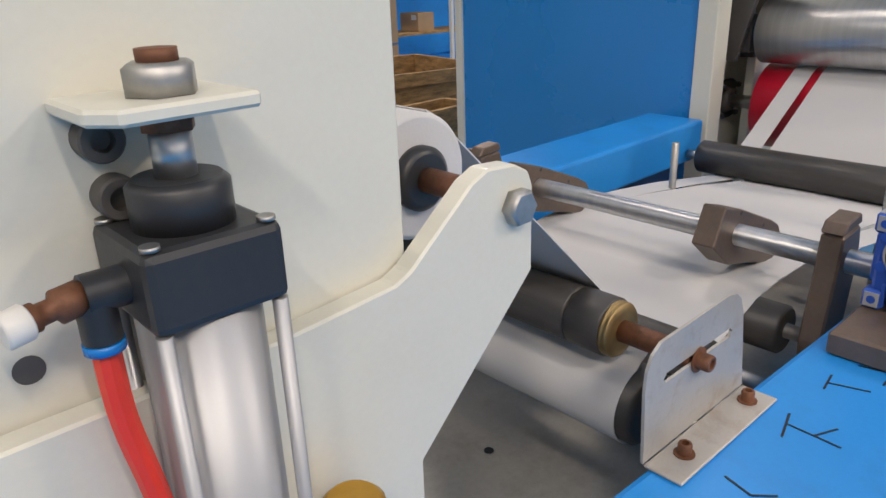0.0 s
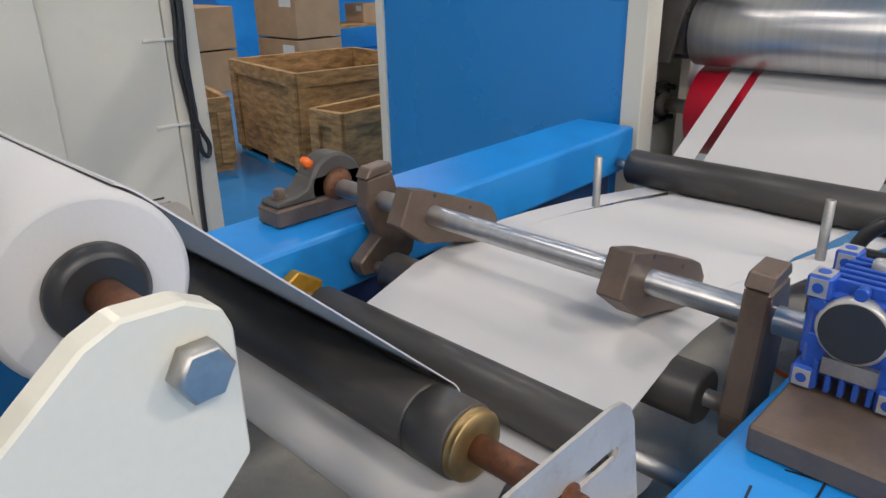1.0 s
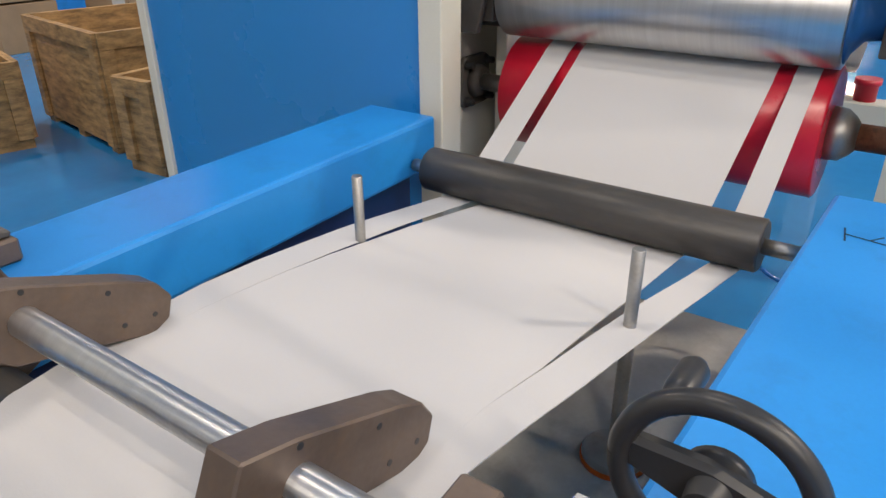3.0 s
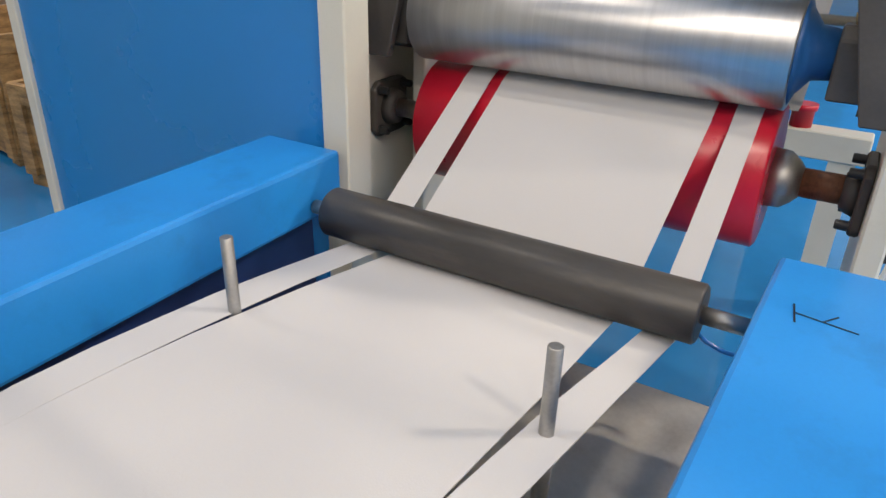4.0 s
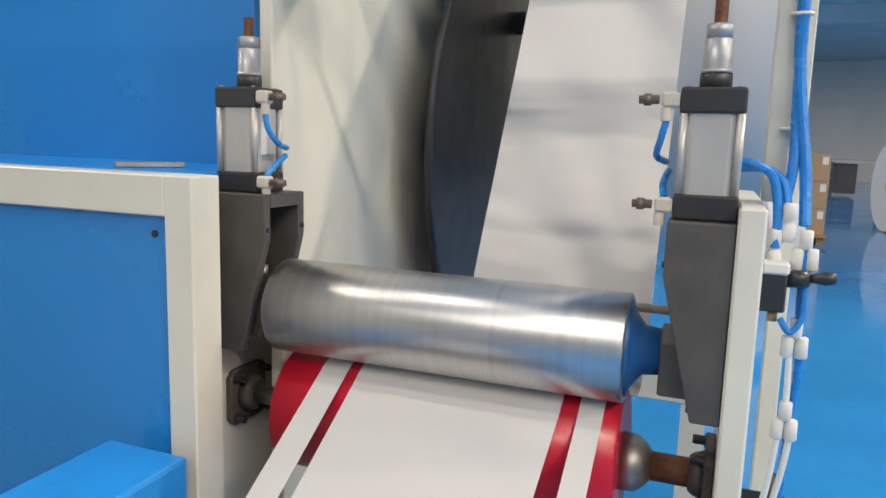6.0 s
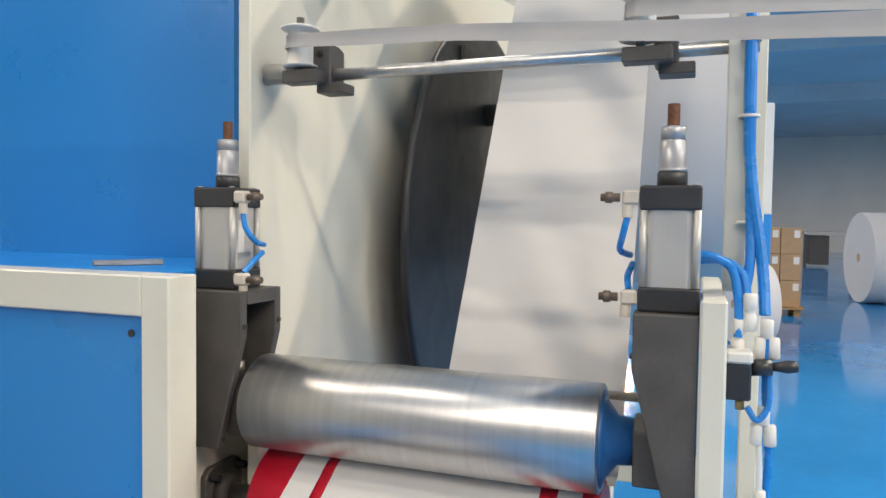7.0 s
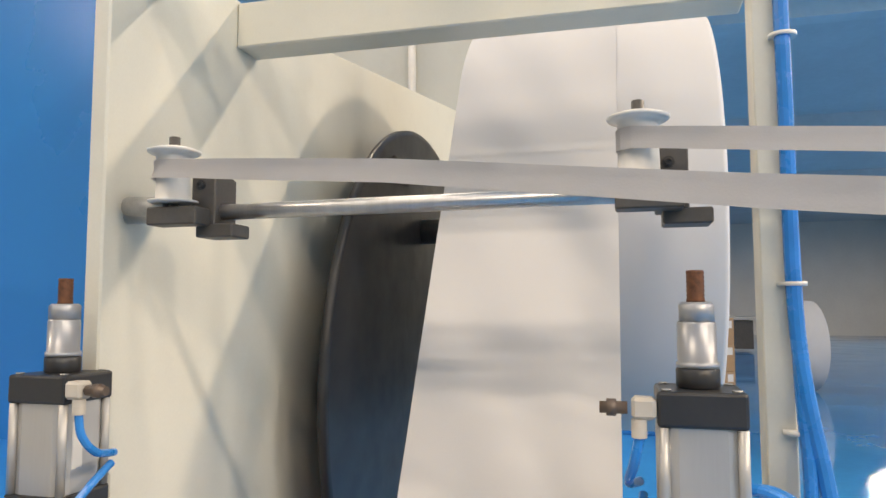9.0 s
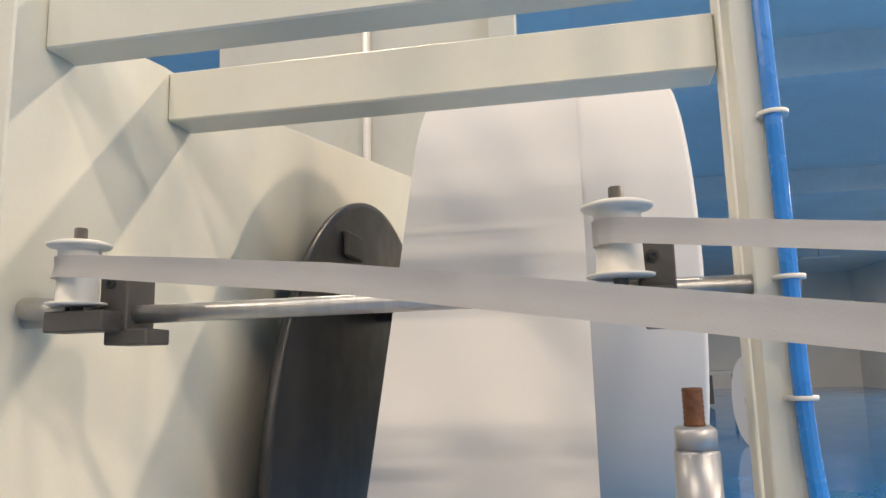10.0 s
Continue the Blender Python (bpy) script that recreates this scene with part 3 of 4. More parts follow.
    for z in (1.36, 1.52):
        f = part("air_fitting", join(box(x - 0.050, x - 0.024, *sorted((yy(-0.0475), yy(-0.074))), z - 0.012, z + 0.012, 0.004), rod((x - 0.041, yy(-0.066), z - 0.012), (x - 0.041, yy(-0.066), z - 0.032), 0.0085, 16)), FITTING, c, "beige plastic push-in fitting")
        part("speed_screw", lathe((x - 0.041, yy(-0.078), z), (x - 0.041, yy(-0.108), z), [(0, 0.007), (0.4, 0.007), (0.4, 0.0095), (0.75, 0.0095), (0.75, 0.0065), (1, 0.0065)], 14), BROWN, f)
    part("hose", tube([(x - 0.041, yy(-0.066), 1.488), (x - 0.041, yy(-0.072), 1.46), (x - 0.02, yy(-0.078), 1.435), (x + 0.03, yy(-0.066), 1.425)], 0.0055), HOSE, c, "blue air hose")
    part("hose", tube([(x - 0.034, yy(-0.062), 1.372), (x - 0.01, yy(-0.066), 1.392), (x + 0.03, yy(-0.062), 1.41)], 0.0055), HOSE, c, "blue air hose")
press_cylinder(2.150, 1.125, 1, 1.14, 0.055, -0.095)
press_cylinder(2.157, 0.270, -1, 0.255, 0.032, -0.066)

def flange_unit(y, s):
    t = thing("flange_bearing", (RX, y, RZ), "dark square four-bolt flange bearing", "bearing", "flange bearings")
    q = prism([(RX + 0.062 * a, RZ + 0.062 * b) for a, b in ((-1, -0.75), (-0.75, -1), (0.75, -1), (1, -0.75), (1, 0.75), (0.75, 1), (-0.75, 1), (-1, 0.75))], "y", *sorted((y, y - s * 0.016)), 0.003)
    part("flange", q, DARK, t)
    part("boss", lathe((RX, y - s * 0.016, RZ), (RX, y - s * 0.04, RZ), [(0, 0.042), (0.7, 0.036), (1, 0.030)], 28), DARK, t)
    for a in (-1, 1):
        for b in (-1, 1):
            part("bolt", capscrew((RX + 0.045 * a, y - s * 0.016, RZ + 0.045 * b), (0, -s, 0), 0.0085, 0.022), BLACK, t)
flange_unit(1.197, 1)
flange_unit(0.2225, -1)

# small parts on top of the cabinet
t = solo("steel_bar", box(-0.07, 0.07, -0.012, 0.012, 0, 0.012, 0.002), STEEL_DULL, "flat steel bar lying on the blue cabinet top", "bar")
t.matrix_world = pose(2.155, 1.385, 1.3745, 0, 0, -38)

# ---- posts, beams, hoses and valve at the operator's side ----
t = thing("frame_post", (2.25, 0.185, 1.366), "slim cream painted frame post", "post", "frame posts")
part("post", box(2.23, 2.275, 0.153, 0.188, 1.366, 3.2, 0.002), CREAM, t)
t = thing("frame_post", (2.55, 0.12, 0.0), "slim cream painted frame post", "post", "frame posts")
part("post", box(2.53, 2.575, 0.105, 0.14, 0.0, 3.2, 0.002), CREAM, t)
t = thing("cross_beam", (2.55, 0.6, 2.178), "cream painted square tube cross beam", "beam", "cross beams")
part("beam", box(2.55, 2.63, 0.141, 1.0995, 2.153, 2.246, 0.003), CREAM, t)
t = thing("cross_beam", (2.25, 0.6, 2.19), "cream painted square tube cross beam", "beam", "cross beams")
part("beam", box(2.245, 2.31, 0.189, 1.0995, 2.156, 2.25, 0.003), CREAM, t)

t = thing("air_hose_bundle", (2.2, 0.15, 1.4), "blue pneumatic hoses tied along the frame post", "hoses")
part("hose", tube([(2.222, 0.155, 3.0), (2.222, 0.157, 2.3), (2.22, 0.155, 1.9), (2.218, 0.152, 1.6), (2.2, 0.13, 1.42), (2.18, 0.125, 1.335)], 0.009), HOSE, t)
part("hose", tube([(2.235, 0.150, 3.0), (2.235, 0.152, 2.2), (2.23, 0.152, 1.8), (2.22, 0.15, 1.55), (2.2, 0.148, 1.42), (2.185, 0.16, 1.35)], 0.008), HOSE, t)
part("hose", tube([(2.16, 0.224, 1.43), (2.16, 0.20, 1.425), (2.17, 0.175, 1.405), (2.165, 0.165, 1.35), (2.16, 0.165, 1.30)], 0.007), HOSE, t)
part("hose", tube([(2.19, 0.224, 1.42), (2.19, 0.19, 1.42), (2.185, 0.16, 1.40), (2.17, 0.15, 1.35)], 0.007), HOSE, t)
part("hose", tube([(2.165, 0.12, 1.30), (2.165, 0.122, 1.22), (2.165, 0.115, 1.12), (2.17, 0.12, 1.0), (2.2, 0.13, 0.6), (2.25, 0.14, 0.2)], 0.0065), HOSE, t)
part("hose", tube([(2.14, 0.15, 1.195), (2.14, 0.135, 1.175), (2.15, 0.118, 1.2), (2.16, 0.12, 1.26)], 0.005), HOSE, t)
CLEAR = mat("clear_hose", (0.75, 0.76, 0.74), 0.2, vary=0.05, scale=30)
part("clear_hose", tube([(2.16, 0.13, 1.14), (2.158, 0.128, 1.08), (2.157, 0.128, 1.03)], 0.005), CLEAR, t, "clear plastic hose")
part("clear_hose", tube([(2.157, 0.118, 1.0), (2.165, 0.13, 0.9), (2.2, 0.17, 0.7), (2.3, 0.17, 0.45)], 0.005), CLEAR, t, "clear plastic hose")
part("clear_hose", tube([(2.157, 0.135, 1.0), (2.16, 0.145, 0.9), (2.19, 0.175, 0.72), (2.28, 0.175, 0.45)], 0.005), CLEAR, t, "clear plastic hose")
for z in (1.96, 1.78, 1.655, 1.48):
    part("cable_tie", rod((2.226, 0.154, z), (2.226, 0.154, z + 0.005), 0.0165, 18), WHITE_PL, t, "white cable tie")
def splitter(x, y, z):
    t = thing("hose_splitter", (x, y, z), "white plastic Y hose connector", "hose connector", "hose connectors")
    part("stem", rod((x, y, z), (x, y, z + 0.03), 0.0095, 14, 0.002), WHITE_PL, t)
    for d in (-0.0105, 0.0105):
        part("leg", rod((x, y + d, z - 0.032), (x, y + d * 0.9, z + 0.002), 0.0095, 14, 0.002), WHITE_PL, t)
splitter(2.165, 0.122, 1.30)
splitter(2.16, 0.124, 1.163)
splitter(2.157, 0.127, 1.03)
for y, z in ((0.165, 1.30), (0.148, 1.34)):
    t = thing("hose_coupler", (2.165, y, z), "white plastic straight hose coupler", "hose connector", "hose couplers")
    part("body", lathe((2.165, y, z - 0.03), (2.165, y, z + 0.03), [(0, 0.008), (0.05, 0.0105), (0.4, 0.0105), (0.45, 0.008), (0.55, 0.008), (0.6, 0.0105), (0.95, 0.0105), (1, 0.008)], 16), WHITE_PL, t)
t = thing("hand_valve", (2.15, 0.165, 1.21), "black pneumatic hand valve with lever", "valve")
part("body", box(2.13, 2.17, 0.145, 0.1825, 1.205, 1.262, 0.003), BLACK, t)
part("head", box(2.128, 2.172, 0.143, 0.1825, 1.2625, 1.282, 0.004), WHITE_PL, t)
part("collar", rod((2.15, 0.145, 1.255), (2.15, 0.115, 1.258), 0.013, 18), BLACK, t)
part("lever", lathe((2.15, 0.116, 1.258), (2.148, 0.078, 1.262), [(0, 0.006), (0.3, 0.008), (0.6, 0.0105), (0.95, 0.009), (1, 0.005)], 16), BLACK, t)
part("silencer", rod((2.15, 0.16, 1.188), (2.15, 0.16, 1.205), 0.007, 12), BRASS, t)
t = thing("levelling_foot", (2.6, 0.12, 0.0), "black levelling foot bracket bolted to the plate", "machine foot")
part("bracket", prism([(2.3, 0.74), (2.38, 0.74), (2.38, 0.80), (2.3, 0.84)], "y", 0.10, 0.1825, 0.002), BLACK, t)
part("screw", rod((2.34, 0.12, 0.70), (2.34, 0.12, 0.86), 0.008, 14), BLACK, t)
part("pad", rod((2.34, 0.12, 0.68), (2.34, 0.12, 0.70), 0.03, 24, 0.003), BLACK, t)

# ---- strip guides above the press ----
def spool(x, y, z):
    t = thing("strip_spool", (x, y, z), "white plastic flanged guide spool on a pin", "spool", "strip spools")
    part("spool", lathe((x, y, z + 0.002), (x, y, z + 0.084), [(0, 0.030), (0.02, 0.036), (0.05, 0.036), (0.06, 0.0255), (0.45, 0.0245), (0.88, 0.0255), (0.905, 0.036), (0.93, 0.0385), (0.96, 0.0385), (1, 0.030)], 40), WHITE_PL, t)
    part("pin", rod((x, y, z - 0.02), (x, y, z + 0.102), 0.008, 16, 0.001), DARK, t)
spool(2.207, 0.993, 1.781)
spool(2.197, 0.328, 1.784)
t = thing("guide_bar", (2.24, 0.6, 1.775), "bright steel guide bar across the press", "bar")
part("bar", rod((2.245, 0.14, 1.778), (2.245, 1.0995, 1.772), 0.012, 24), STEEL, t)
part("pin", rod((2.21, 1.0, 1.778), (2.225, 1.085, 1.785), 0.015, 18, 0.002), STEEL_DULL, t)
def bar_clamp(y):
    t = thing("bar_clamp", (2.24, y, 1.74), "dark steel clamp block holding the spool pin", "clamp", "bar clamps")
    part("block", prism([(2.222, 1.752), (2.282, 1.752), (2.282, 1.826), (2.262, 1.832), (2.222, 1.832)], "y", y - 0.02, y + 0.02, 0.002), DARK, t)
    part("pin_bar", box(2.185, 2.224, y - 0.012, y + 0.07, 1.750, 1.776, 0.002), DARK, t)
    part("toe", box(2.222, 2.275, y - 0.048, y + 0.012, 1.734, 1.754, 0.002), DARK, t)
    part("set_screw", capscrew((2.222, y + 0.004, 1.812), (-1, 0, 0), 0.005, 0.005), BLACK, t)
bar_clamp(0.953)
bar_clamp(0.288)
def ribbon(pts, label):
    t = thing("paper_trim_strip", pts[0], label, "paper strip", "trim strips")
    P = [Vector(p) for p in pts]
    bm, rows = bmesh.new(), []
    for i in range(len(P) - 1):
        for k in range(8):
            u = k / 8
            p = P[i].lerp(P[i + 1], u)
            w = 0.0145 + 0.0012 * noise.noise(p * 4)
            lean = 0.003 + 0.003 * noise.noise(p * 3)
            rows.append([bm.verts.new(p + Vector((a * lean - abs(a) * 0.004, 0, a * w))) for a in (-1, -0.4, 0.1, 0.5, 1)])
    for a, b in zip(rows, rows[1:]):
        for j in range(4):
            bm.faces.new((a[j], a[j + 1], b[j + 1], b[j])).smooth = True
    bmesh.ops.solidify(bm, geom=bm.faces[:], thickness=0.0012)
    part("strip", bm, PAPER, t)
ribbon([(2.233, 1.002, 1.831), (2.222, 1.016, 1.831), (2.205, 1.0205, 1.831), (2.190, 1.015, 1.831), (2.181, 1.002, 1.831), (2.174, 0.962, 1.828), (2.04, 0.60, 1.782), (1.9, 0.24, 1.722), (1.6, -0.33, 1.625), (1.2, -1.05, 1.5)], "white trimmed paper strip running off a guide spool")
ribbon([(2.223, 0.337, 1.834), (2.212, 0.351, 1.834), (2.195, 0.3555, 1.834), (2.180, 0.350, 1.834), (2.171, 0.337, 1.834), (2.164, 0.30, 1.830), (2.02, -0.15, 1.765), (1.8, -0.8, 1.65), (1.5, -1.7, 1.5)], "white trimmed paper strip running off a guide spool")

# ---- parent roll and its web behind the press ----
PX, PZ, PR = 3.50, 1.87, 0.597
t = thing("parent_paper_roll", (PX, 0.5, PZ), "large white parent roll of tissue paper", "paper roll")
part("roll", lathe((PX, 0.13, PZ), (PX, 0.742, PZ), [(0, PR - 0.012), (0.02, PR), (0.98, PR), (1, PR - 0.012)], 128), PAPER, t)
part("core_shaft", rod((PX, 0.105, PZ), (PX, 1.0995, PZ), 0.04, 32), STEEL_DULL, t)
t = thing("winder_disc", (3.505, 0.98, 1.42), "large glossy black steel disc beside the parent roll", "disc")
part("disc", lathe((3.505, 0.98, 1.42), (3.505, 1.005, 1.42), [(0, 0.748), (0.15, 0.763), (0.85, 0.763), (1, 0.748)], 128), BLACK, t)
part("axle", rod((3.505, 1.005, 1.42), (3.505, 1.0995, 1.42), 0.06, 32), DARK, t)
part("slot_block", box(3.17, 3.30, 0.965, 0.9795, 1.986, 2.054, 0.004), DARK, t)
t = thing("feed_web", (2.7, 0.6, 1.5), "white tissue paper web coming down from the parent roll", "paper web")
part("sheet", sheet([(2.25, 1.0), (2.30, 1.0), (2.35, 1.03), (2.385, 1.09)] + [(2.41 + 0.565 * k / 16, 1.145 + 1.01 * k / 16) for k in range(17)] + arc(PX, PZ, PR + 0.004, 149, 80, 14), 0.36, 0.738, ny=14, wave=0.002, seed=5), PAPER, t)
t = thing("guide_roller", (2.5, 0.65, 1.13), "thin black guide roller behind the press", "roller", "guide rollers")
part("sleeve", rod((2.372, 0.40, 1.138), (2.372, 0.86, 1.138), 0.016, 28, 0.002), RUBBER, t)
part("journal", rod((2.372, 0.2225, 1.138), (2.372, 1.0995, 1.138), 0.009, 14), STEEL_DULL, t)
t = thing("base_frame_bar", (3.5, 0.6, 0.0), "white painted base frame bar with a red cap", "machine frame")
part("bar", box(3.45, 3.55, 0.21, 1.0995, 0.58, 0.67, 0.004), CREAM, t)
part("leg", box(3.46, 3.54, 0.24, 0.32, 0.0, 0.58), CREAM, t)
part("cap", lathe((3.5, 0.43, 0.6705), (3.5, 0.43, 0.745), [(0, 0.035), (0.7, 0.035), (0.75, 0.042), (1, 0.042)], 24), RED, t, "red plastic cap")
t = thing("rear_frame_panel", (4.6, 1.0, 0.0), "grey-cream rear frame panel with a vertical conduit", "machine frame")
part("panel", box(4.7, 4.75, 0.75, 2.2, 0.0, 3.6, 0.004), CREAM, t)
part("conduit", rod((4.68, 1.38, 1.2), (4.68, 1.38, 3.6), 0.02, 16), WHITE_PL, t)
part("corner_post", box(4.6, 4.7, 0.62, 0.75, 0.0, 3.6, 0.004), CREAM, t)

# ---- unwinding side, close to the start of the walk ----
t = thing("unwind_plate", (0.1, 0.42, 0.6), "thick cream painted unwind frame plate", "machine frame")
part("plate", prism([(-0.6, 1.112), (0.118, 1.119), (0.222, 1.126), (0.222, 1.8), (-0.6, 1.8)], "y", 0.389, 0.411, 0.002), CREAM, t)
for x, z, r in ((0.186, 1.1245, 0.003), (0.019, 1.150, 0.0065)):
    part("drilled_hole", rod((x - 0.002, 0.3885, z), (x - 0.002, 0.3905, z), r, 20), DARK, t)
t = thing("roller_carrier", (0.2, 0.4, 0.58), "cream painted steel lift arm holding the paper roller", "machine arm")
arm = [(0.262, 1.181), (0.276, 1.187), (0.300, 1.1855), (0.314, 1.178), (0.318, 1.168), (0.318, 1.108), (0.214, 1.006), (0.214, 0.60), (-0.5, 0.60), (-0.5, 1.122), (0.126, 1.128), (0.200, 1.134), (0.211, 1.139)]
part("arm", prism(arm, "y", 0.372, 0.388, 0.0015), CREAM, t)
bolt = part("bolt", hexbolt((0.300, 0.372, 1.158), (0, -1, 0), 0.0125, 0.010, False), STEEL_DULL, t, "large hex bolt")
t = thing("paper_covered_roller", (0.301, 0.7, 1.159), "white paper covered roller on a rusty shaft", "roller")
part("sleeve", lathe((0.301, 0.468, 1.159), (0.301, 1.0, 1.159), [(0, 0.044), (0.006, 0.048), (0.994, 0.048), (1, 0.044)], 56), PAPER, t)
part("core", lathe((0.301, 0.458, 1.159), (0.301, 0.469, 1.159), [(0, 0.019), (0.4, 0.0245), (1, 0.0245)], 32), BLACK, t)
part("shaft", rod((0.301, 0.3885, 1.159), (0.301, 0.459, 1.159), 0.0095, 20), RUST, t)

NX, NZ = 0.532, 0.957
t = thing("near_idler_roller", (NX, 0.7, NZ), "worn black rubber idler roller with rusty shaft end", "roller")
part("sleeve", rod((NX, 0.488, NZ), (NX, 1.0, NZ), 0.031, 44, 0.003), RUBBER, t)
part("end_sleeve", rod((NX, 0.444, NZ), (NX, 0.4875, NZ), 0.0315, 44, 0.002), RUBBER, t)
part("end_ring", lathe((NX, 0.434, NZ), (NX, 0.4445, NZ), [(0, 0.020), (0.1, 0.028), (0.3, 0.0295), (0.5, 0.0265), (0.7, 0.0295), (1, 0.0295)], 32), BRASS, t, "worn brassy bearing ring")
part("shaft", rod((NX, 0.3555, NZ), (NX, 0.435, NZ), 0.0115, 22), RUST, t)
part("shaft", rod((NX, 1.0, NZ), (NX, 1.049, NZ), 0.011, 22), RUST, t)

def slot_bracket(y, s, dx=0.0):
    t = thing("slotted_bracket", (0.52, y, 0.88), "thin steel angle bracket with a slanting slot", "bracket", "slotted brackets")
    w = 0.003
    out = [(0.450, 0.884), (0.444, 0.960), (0.4455, 0.980), (0.452, 0.993), (0.465, 1.001), (0.582, 1.005), (0.598, 1.002), (0.609, 0.993), (0.617, 0.977), (0.636, 0.884)]
    slot = [(0.473, 0.961), (0.478, 0.956), (0.592, 0.957), (0.597, 0.962), (0.592, 0.967), (0.478, 0.966)]
    out, slot = [(a + dx, b) for a, b in out], [(a + dx, b) for a, b in slot]
    me = bmesh.new()
    ya, yb = sorted((y, y + s * w))
    for yy in (ya, yb):
        vo = [me.verts.new((a, yy, b)) for a, b in out]
        vs = [me.verts.new((a, yy, b)) for a, b in slot]
        ed = [me.edges.new((v[i], v[(i + 1) % len(v)])) for v in (vo, vs) for i in range(len(v))]
        bmesh.ops.triangle_fill(me, edges=ed, use_beauty=True)
        if yy == ya:
            first = (vo, vs)
    for a, b in zip(first, (vo, vs)):
        for i in range(len(a)):
            me.faces.new((a[i], a[(i + 1) % len(a)], b[(i + 1) % len(b)], b[i]))
    bmesh.ops.recalc_face_normals(me, faces=me.faces[:])
    part("upright", me, BRACKET, t)
    part("foot", box(0.450 + dx, 0.636 + dx, *sorted((y - s * 0.0003, y - s * 0.038)), 0.8805, 0.8838, 0.001), BRACKET, t)
    for x in (0.489 + dx, 0.611 + dx):
        part("foot_bolt", capscrew((x, y - s * 0.018, 0.8838), (0, 0, 1), 0.0065, 0.012), RUST, t, "rusty cap screw")
    part("slot_bolt", capscrew((NX + dx * 0.3, y - s * 0.0003, NZ), (0, -s, 0), 0.0085, 0.014), RUST, t, "rusty cap screw")
slot_bracket(0.352, 1)
slot_bracket(1.050, -1, 0.012)

QX, QZ = 0.786, 0.80
t = thing("second_idler_roller", (QX, 0.75, QZ), "black rubber idler roller in yellow brackets", "roller")
part("sleeve", rod((QX, 0.46, QZ), (QX, 0.985, QZ), 0.033, 44, 0.003), RUBBER, t)
part("journal", rod((QX, 0.36, QZ), (QX, 1.03, QZ), 0.011, 20), STEEL_DULL, t)
part("holder", prism([(QX - 0.045, QZ + 0.03), (QX - 0.01, QZ + 0.05), (QX + 0.035, QZ + 0.02), (QX + 0.02, QZ - 0.025), (QX + 0.01, QZ - 0.06), (QX - 0.02, QZ - 0.065), (QX - 0.03, QZ - 0.02)], "y", 1.024, 1.0465, 0.003), YELLOW, t, "yellow passivated steel holder")
t = thing("lower_idler_roller", (0.545, 0.7, 0.872), "thick black rubber roller below the near idler roller", "roller")
part("sleeve", rod((0.545, 0.402, 0.872), (0.545, 1.01, 0.872), 0.042, 44, 0.006), RUBBER, t)
part("journal", rod((0.545, 0.325, 0.872), (0.545, 1.083, 0.872), 0.010, 16), STEEL_DULL, t)

t = thing("unwind_web", (0.45, 0.7, 1.0), "white tissue paper web led round the idler rollers", "paper web")
web = arc(0.301, 1.159, 0.0492, 64, 47, 4) + arc(NX, NZ, 0.0345, 42, -80, 10)
lower_web = arc(NX, NZ, 0.037, -25, -72, 5) + arc(0.545, 0.872, 0.0445, 100, 250, 10) + arc(QX, QZ, 0.0345, 268, 308, 4)
part("sheet", sheet(web, 0.482, 1.003, ny=14, wave=0.0012, seed=9), PAPER, t)
part("lower_sheet", sheet(lower_web, 0.418, 1.003, ny=14, wave=0.0012, seed=11), PAPER, t)

# pneumatic cylinder that lifts the arm
t = thing("lift_cylinder", (0.09, 0.375, 0.7), "aluminium lift cylinder with black cap and red hose", "cylinder")
t.location += Vector((-0.0105, -0.0165, 0.0305))
X0, X1, Y0, Y1 = 0.062, 0.121, 0.346, 0.4045
cx, cy = (X0 + X1) / 2, (Y0 + Y1) / 2
part("cap", box(X0, X1, Y0, Y1, 1.141, 1.176, 0.004, 2), BLACK, t)
part("neck", lathe((cx, cy, 1.176), (cx, cy, 1.196), [(0, 0.021), (0.85, 0.021), (1, 0.018)], 32), BLACK, t)
part("piston_rod", rod((cx, cy, 1.196), (cx, cy, 1.215), 0.0085, 20), STEEL, t)
part("jam_nut", lathe((cx, cy, 1.2145), (cx, cy, 1.2215), [(0, 0.011), (1, 0.011)], 6), RUST, t)
part("rod_nut", lathe((cx, cy, 1.2285), (cx, cy, 1.241), [(0, 0.0145), (0.85, 0.0145), (1, 0.012)], 6), STEEL_DULL, t)
part("rod_end", rod((cx, cy, 1.241), (cx, cy, 1.246), 0.008, 16), RUST, t)
part("barrel", rod((cx, cy, 0.72), (cx, cy, 1.141), 0.0268, 44), BARREL, t)
for dx in (-0.0255, 0.0255):
    for dy in (-0.0255, 0.0255):
        part("tie_rod", rod((cx + dx, cy + dy, 0.72), (cx + dx, cy + dy, 1.141), 0.0035, 12), BARREL, t)
        part("cap_screw", rod((cx + dx * 0.95, cy + dy * 0.95, 1.176), (cx + dx * 0.95, cy + dy * 0.95, 1.178), 0.004, 10), STEEL_DULL, t)
part("lower_cap", box(X0, X1, Y0, Y1, 0.69, 0.72, 0.004, 2), BLACK, t)
f = part("elbow_fitting", join(rod((X0, 0.372, 1.158), (X0 - 0.016, 0.372, 1.158), 0.0085, 18), rod((X0 - 0.012, 0.372, 1.158), (X0 - 0.012, 0.372, 1.138), 0.0078, 18)), BLACK, t)
part("release_ring", rod((X0 - 0.012, 0.372, 1.1375), (X0 - 0.012, 0.372, 1.1335), 0.0082, 18), HOSE, f)
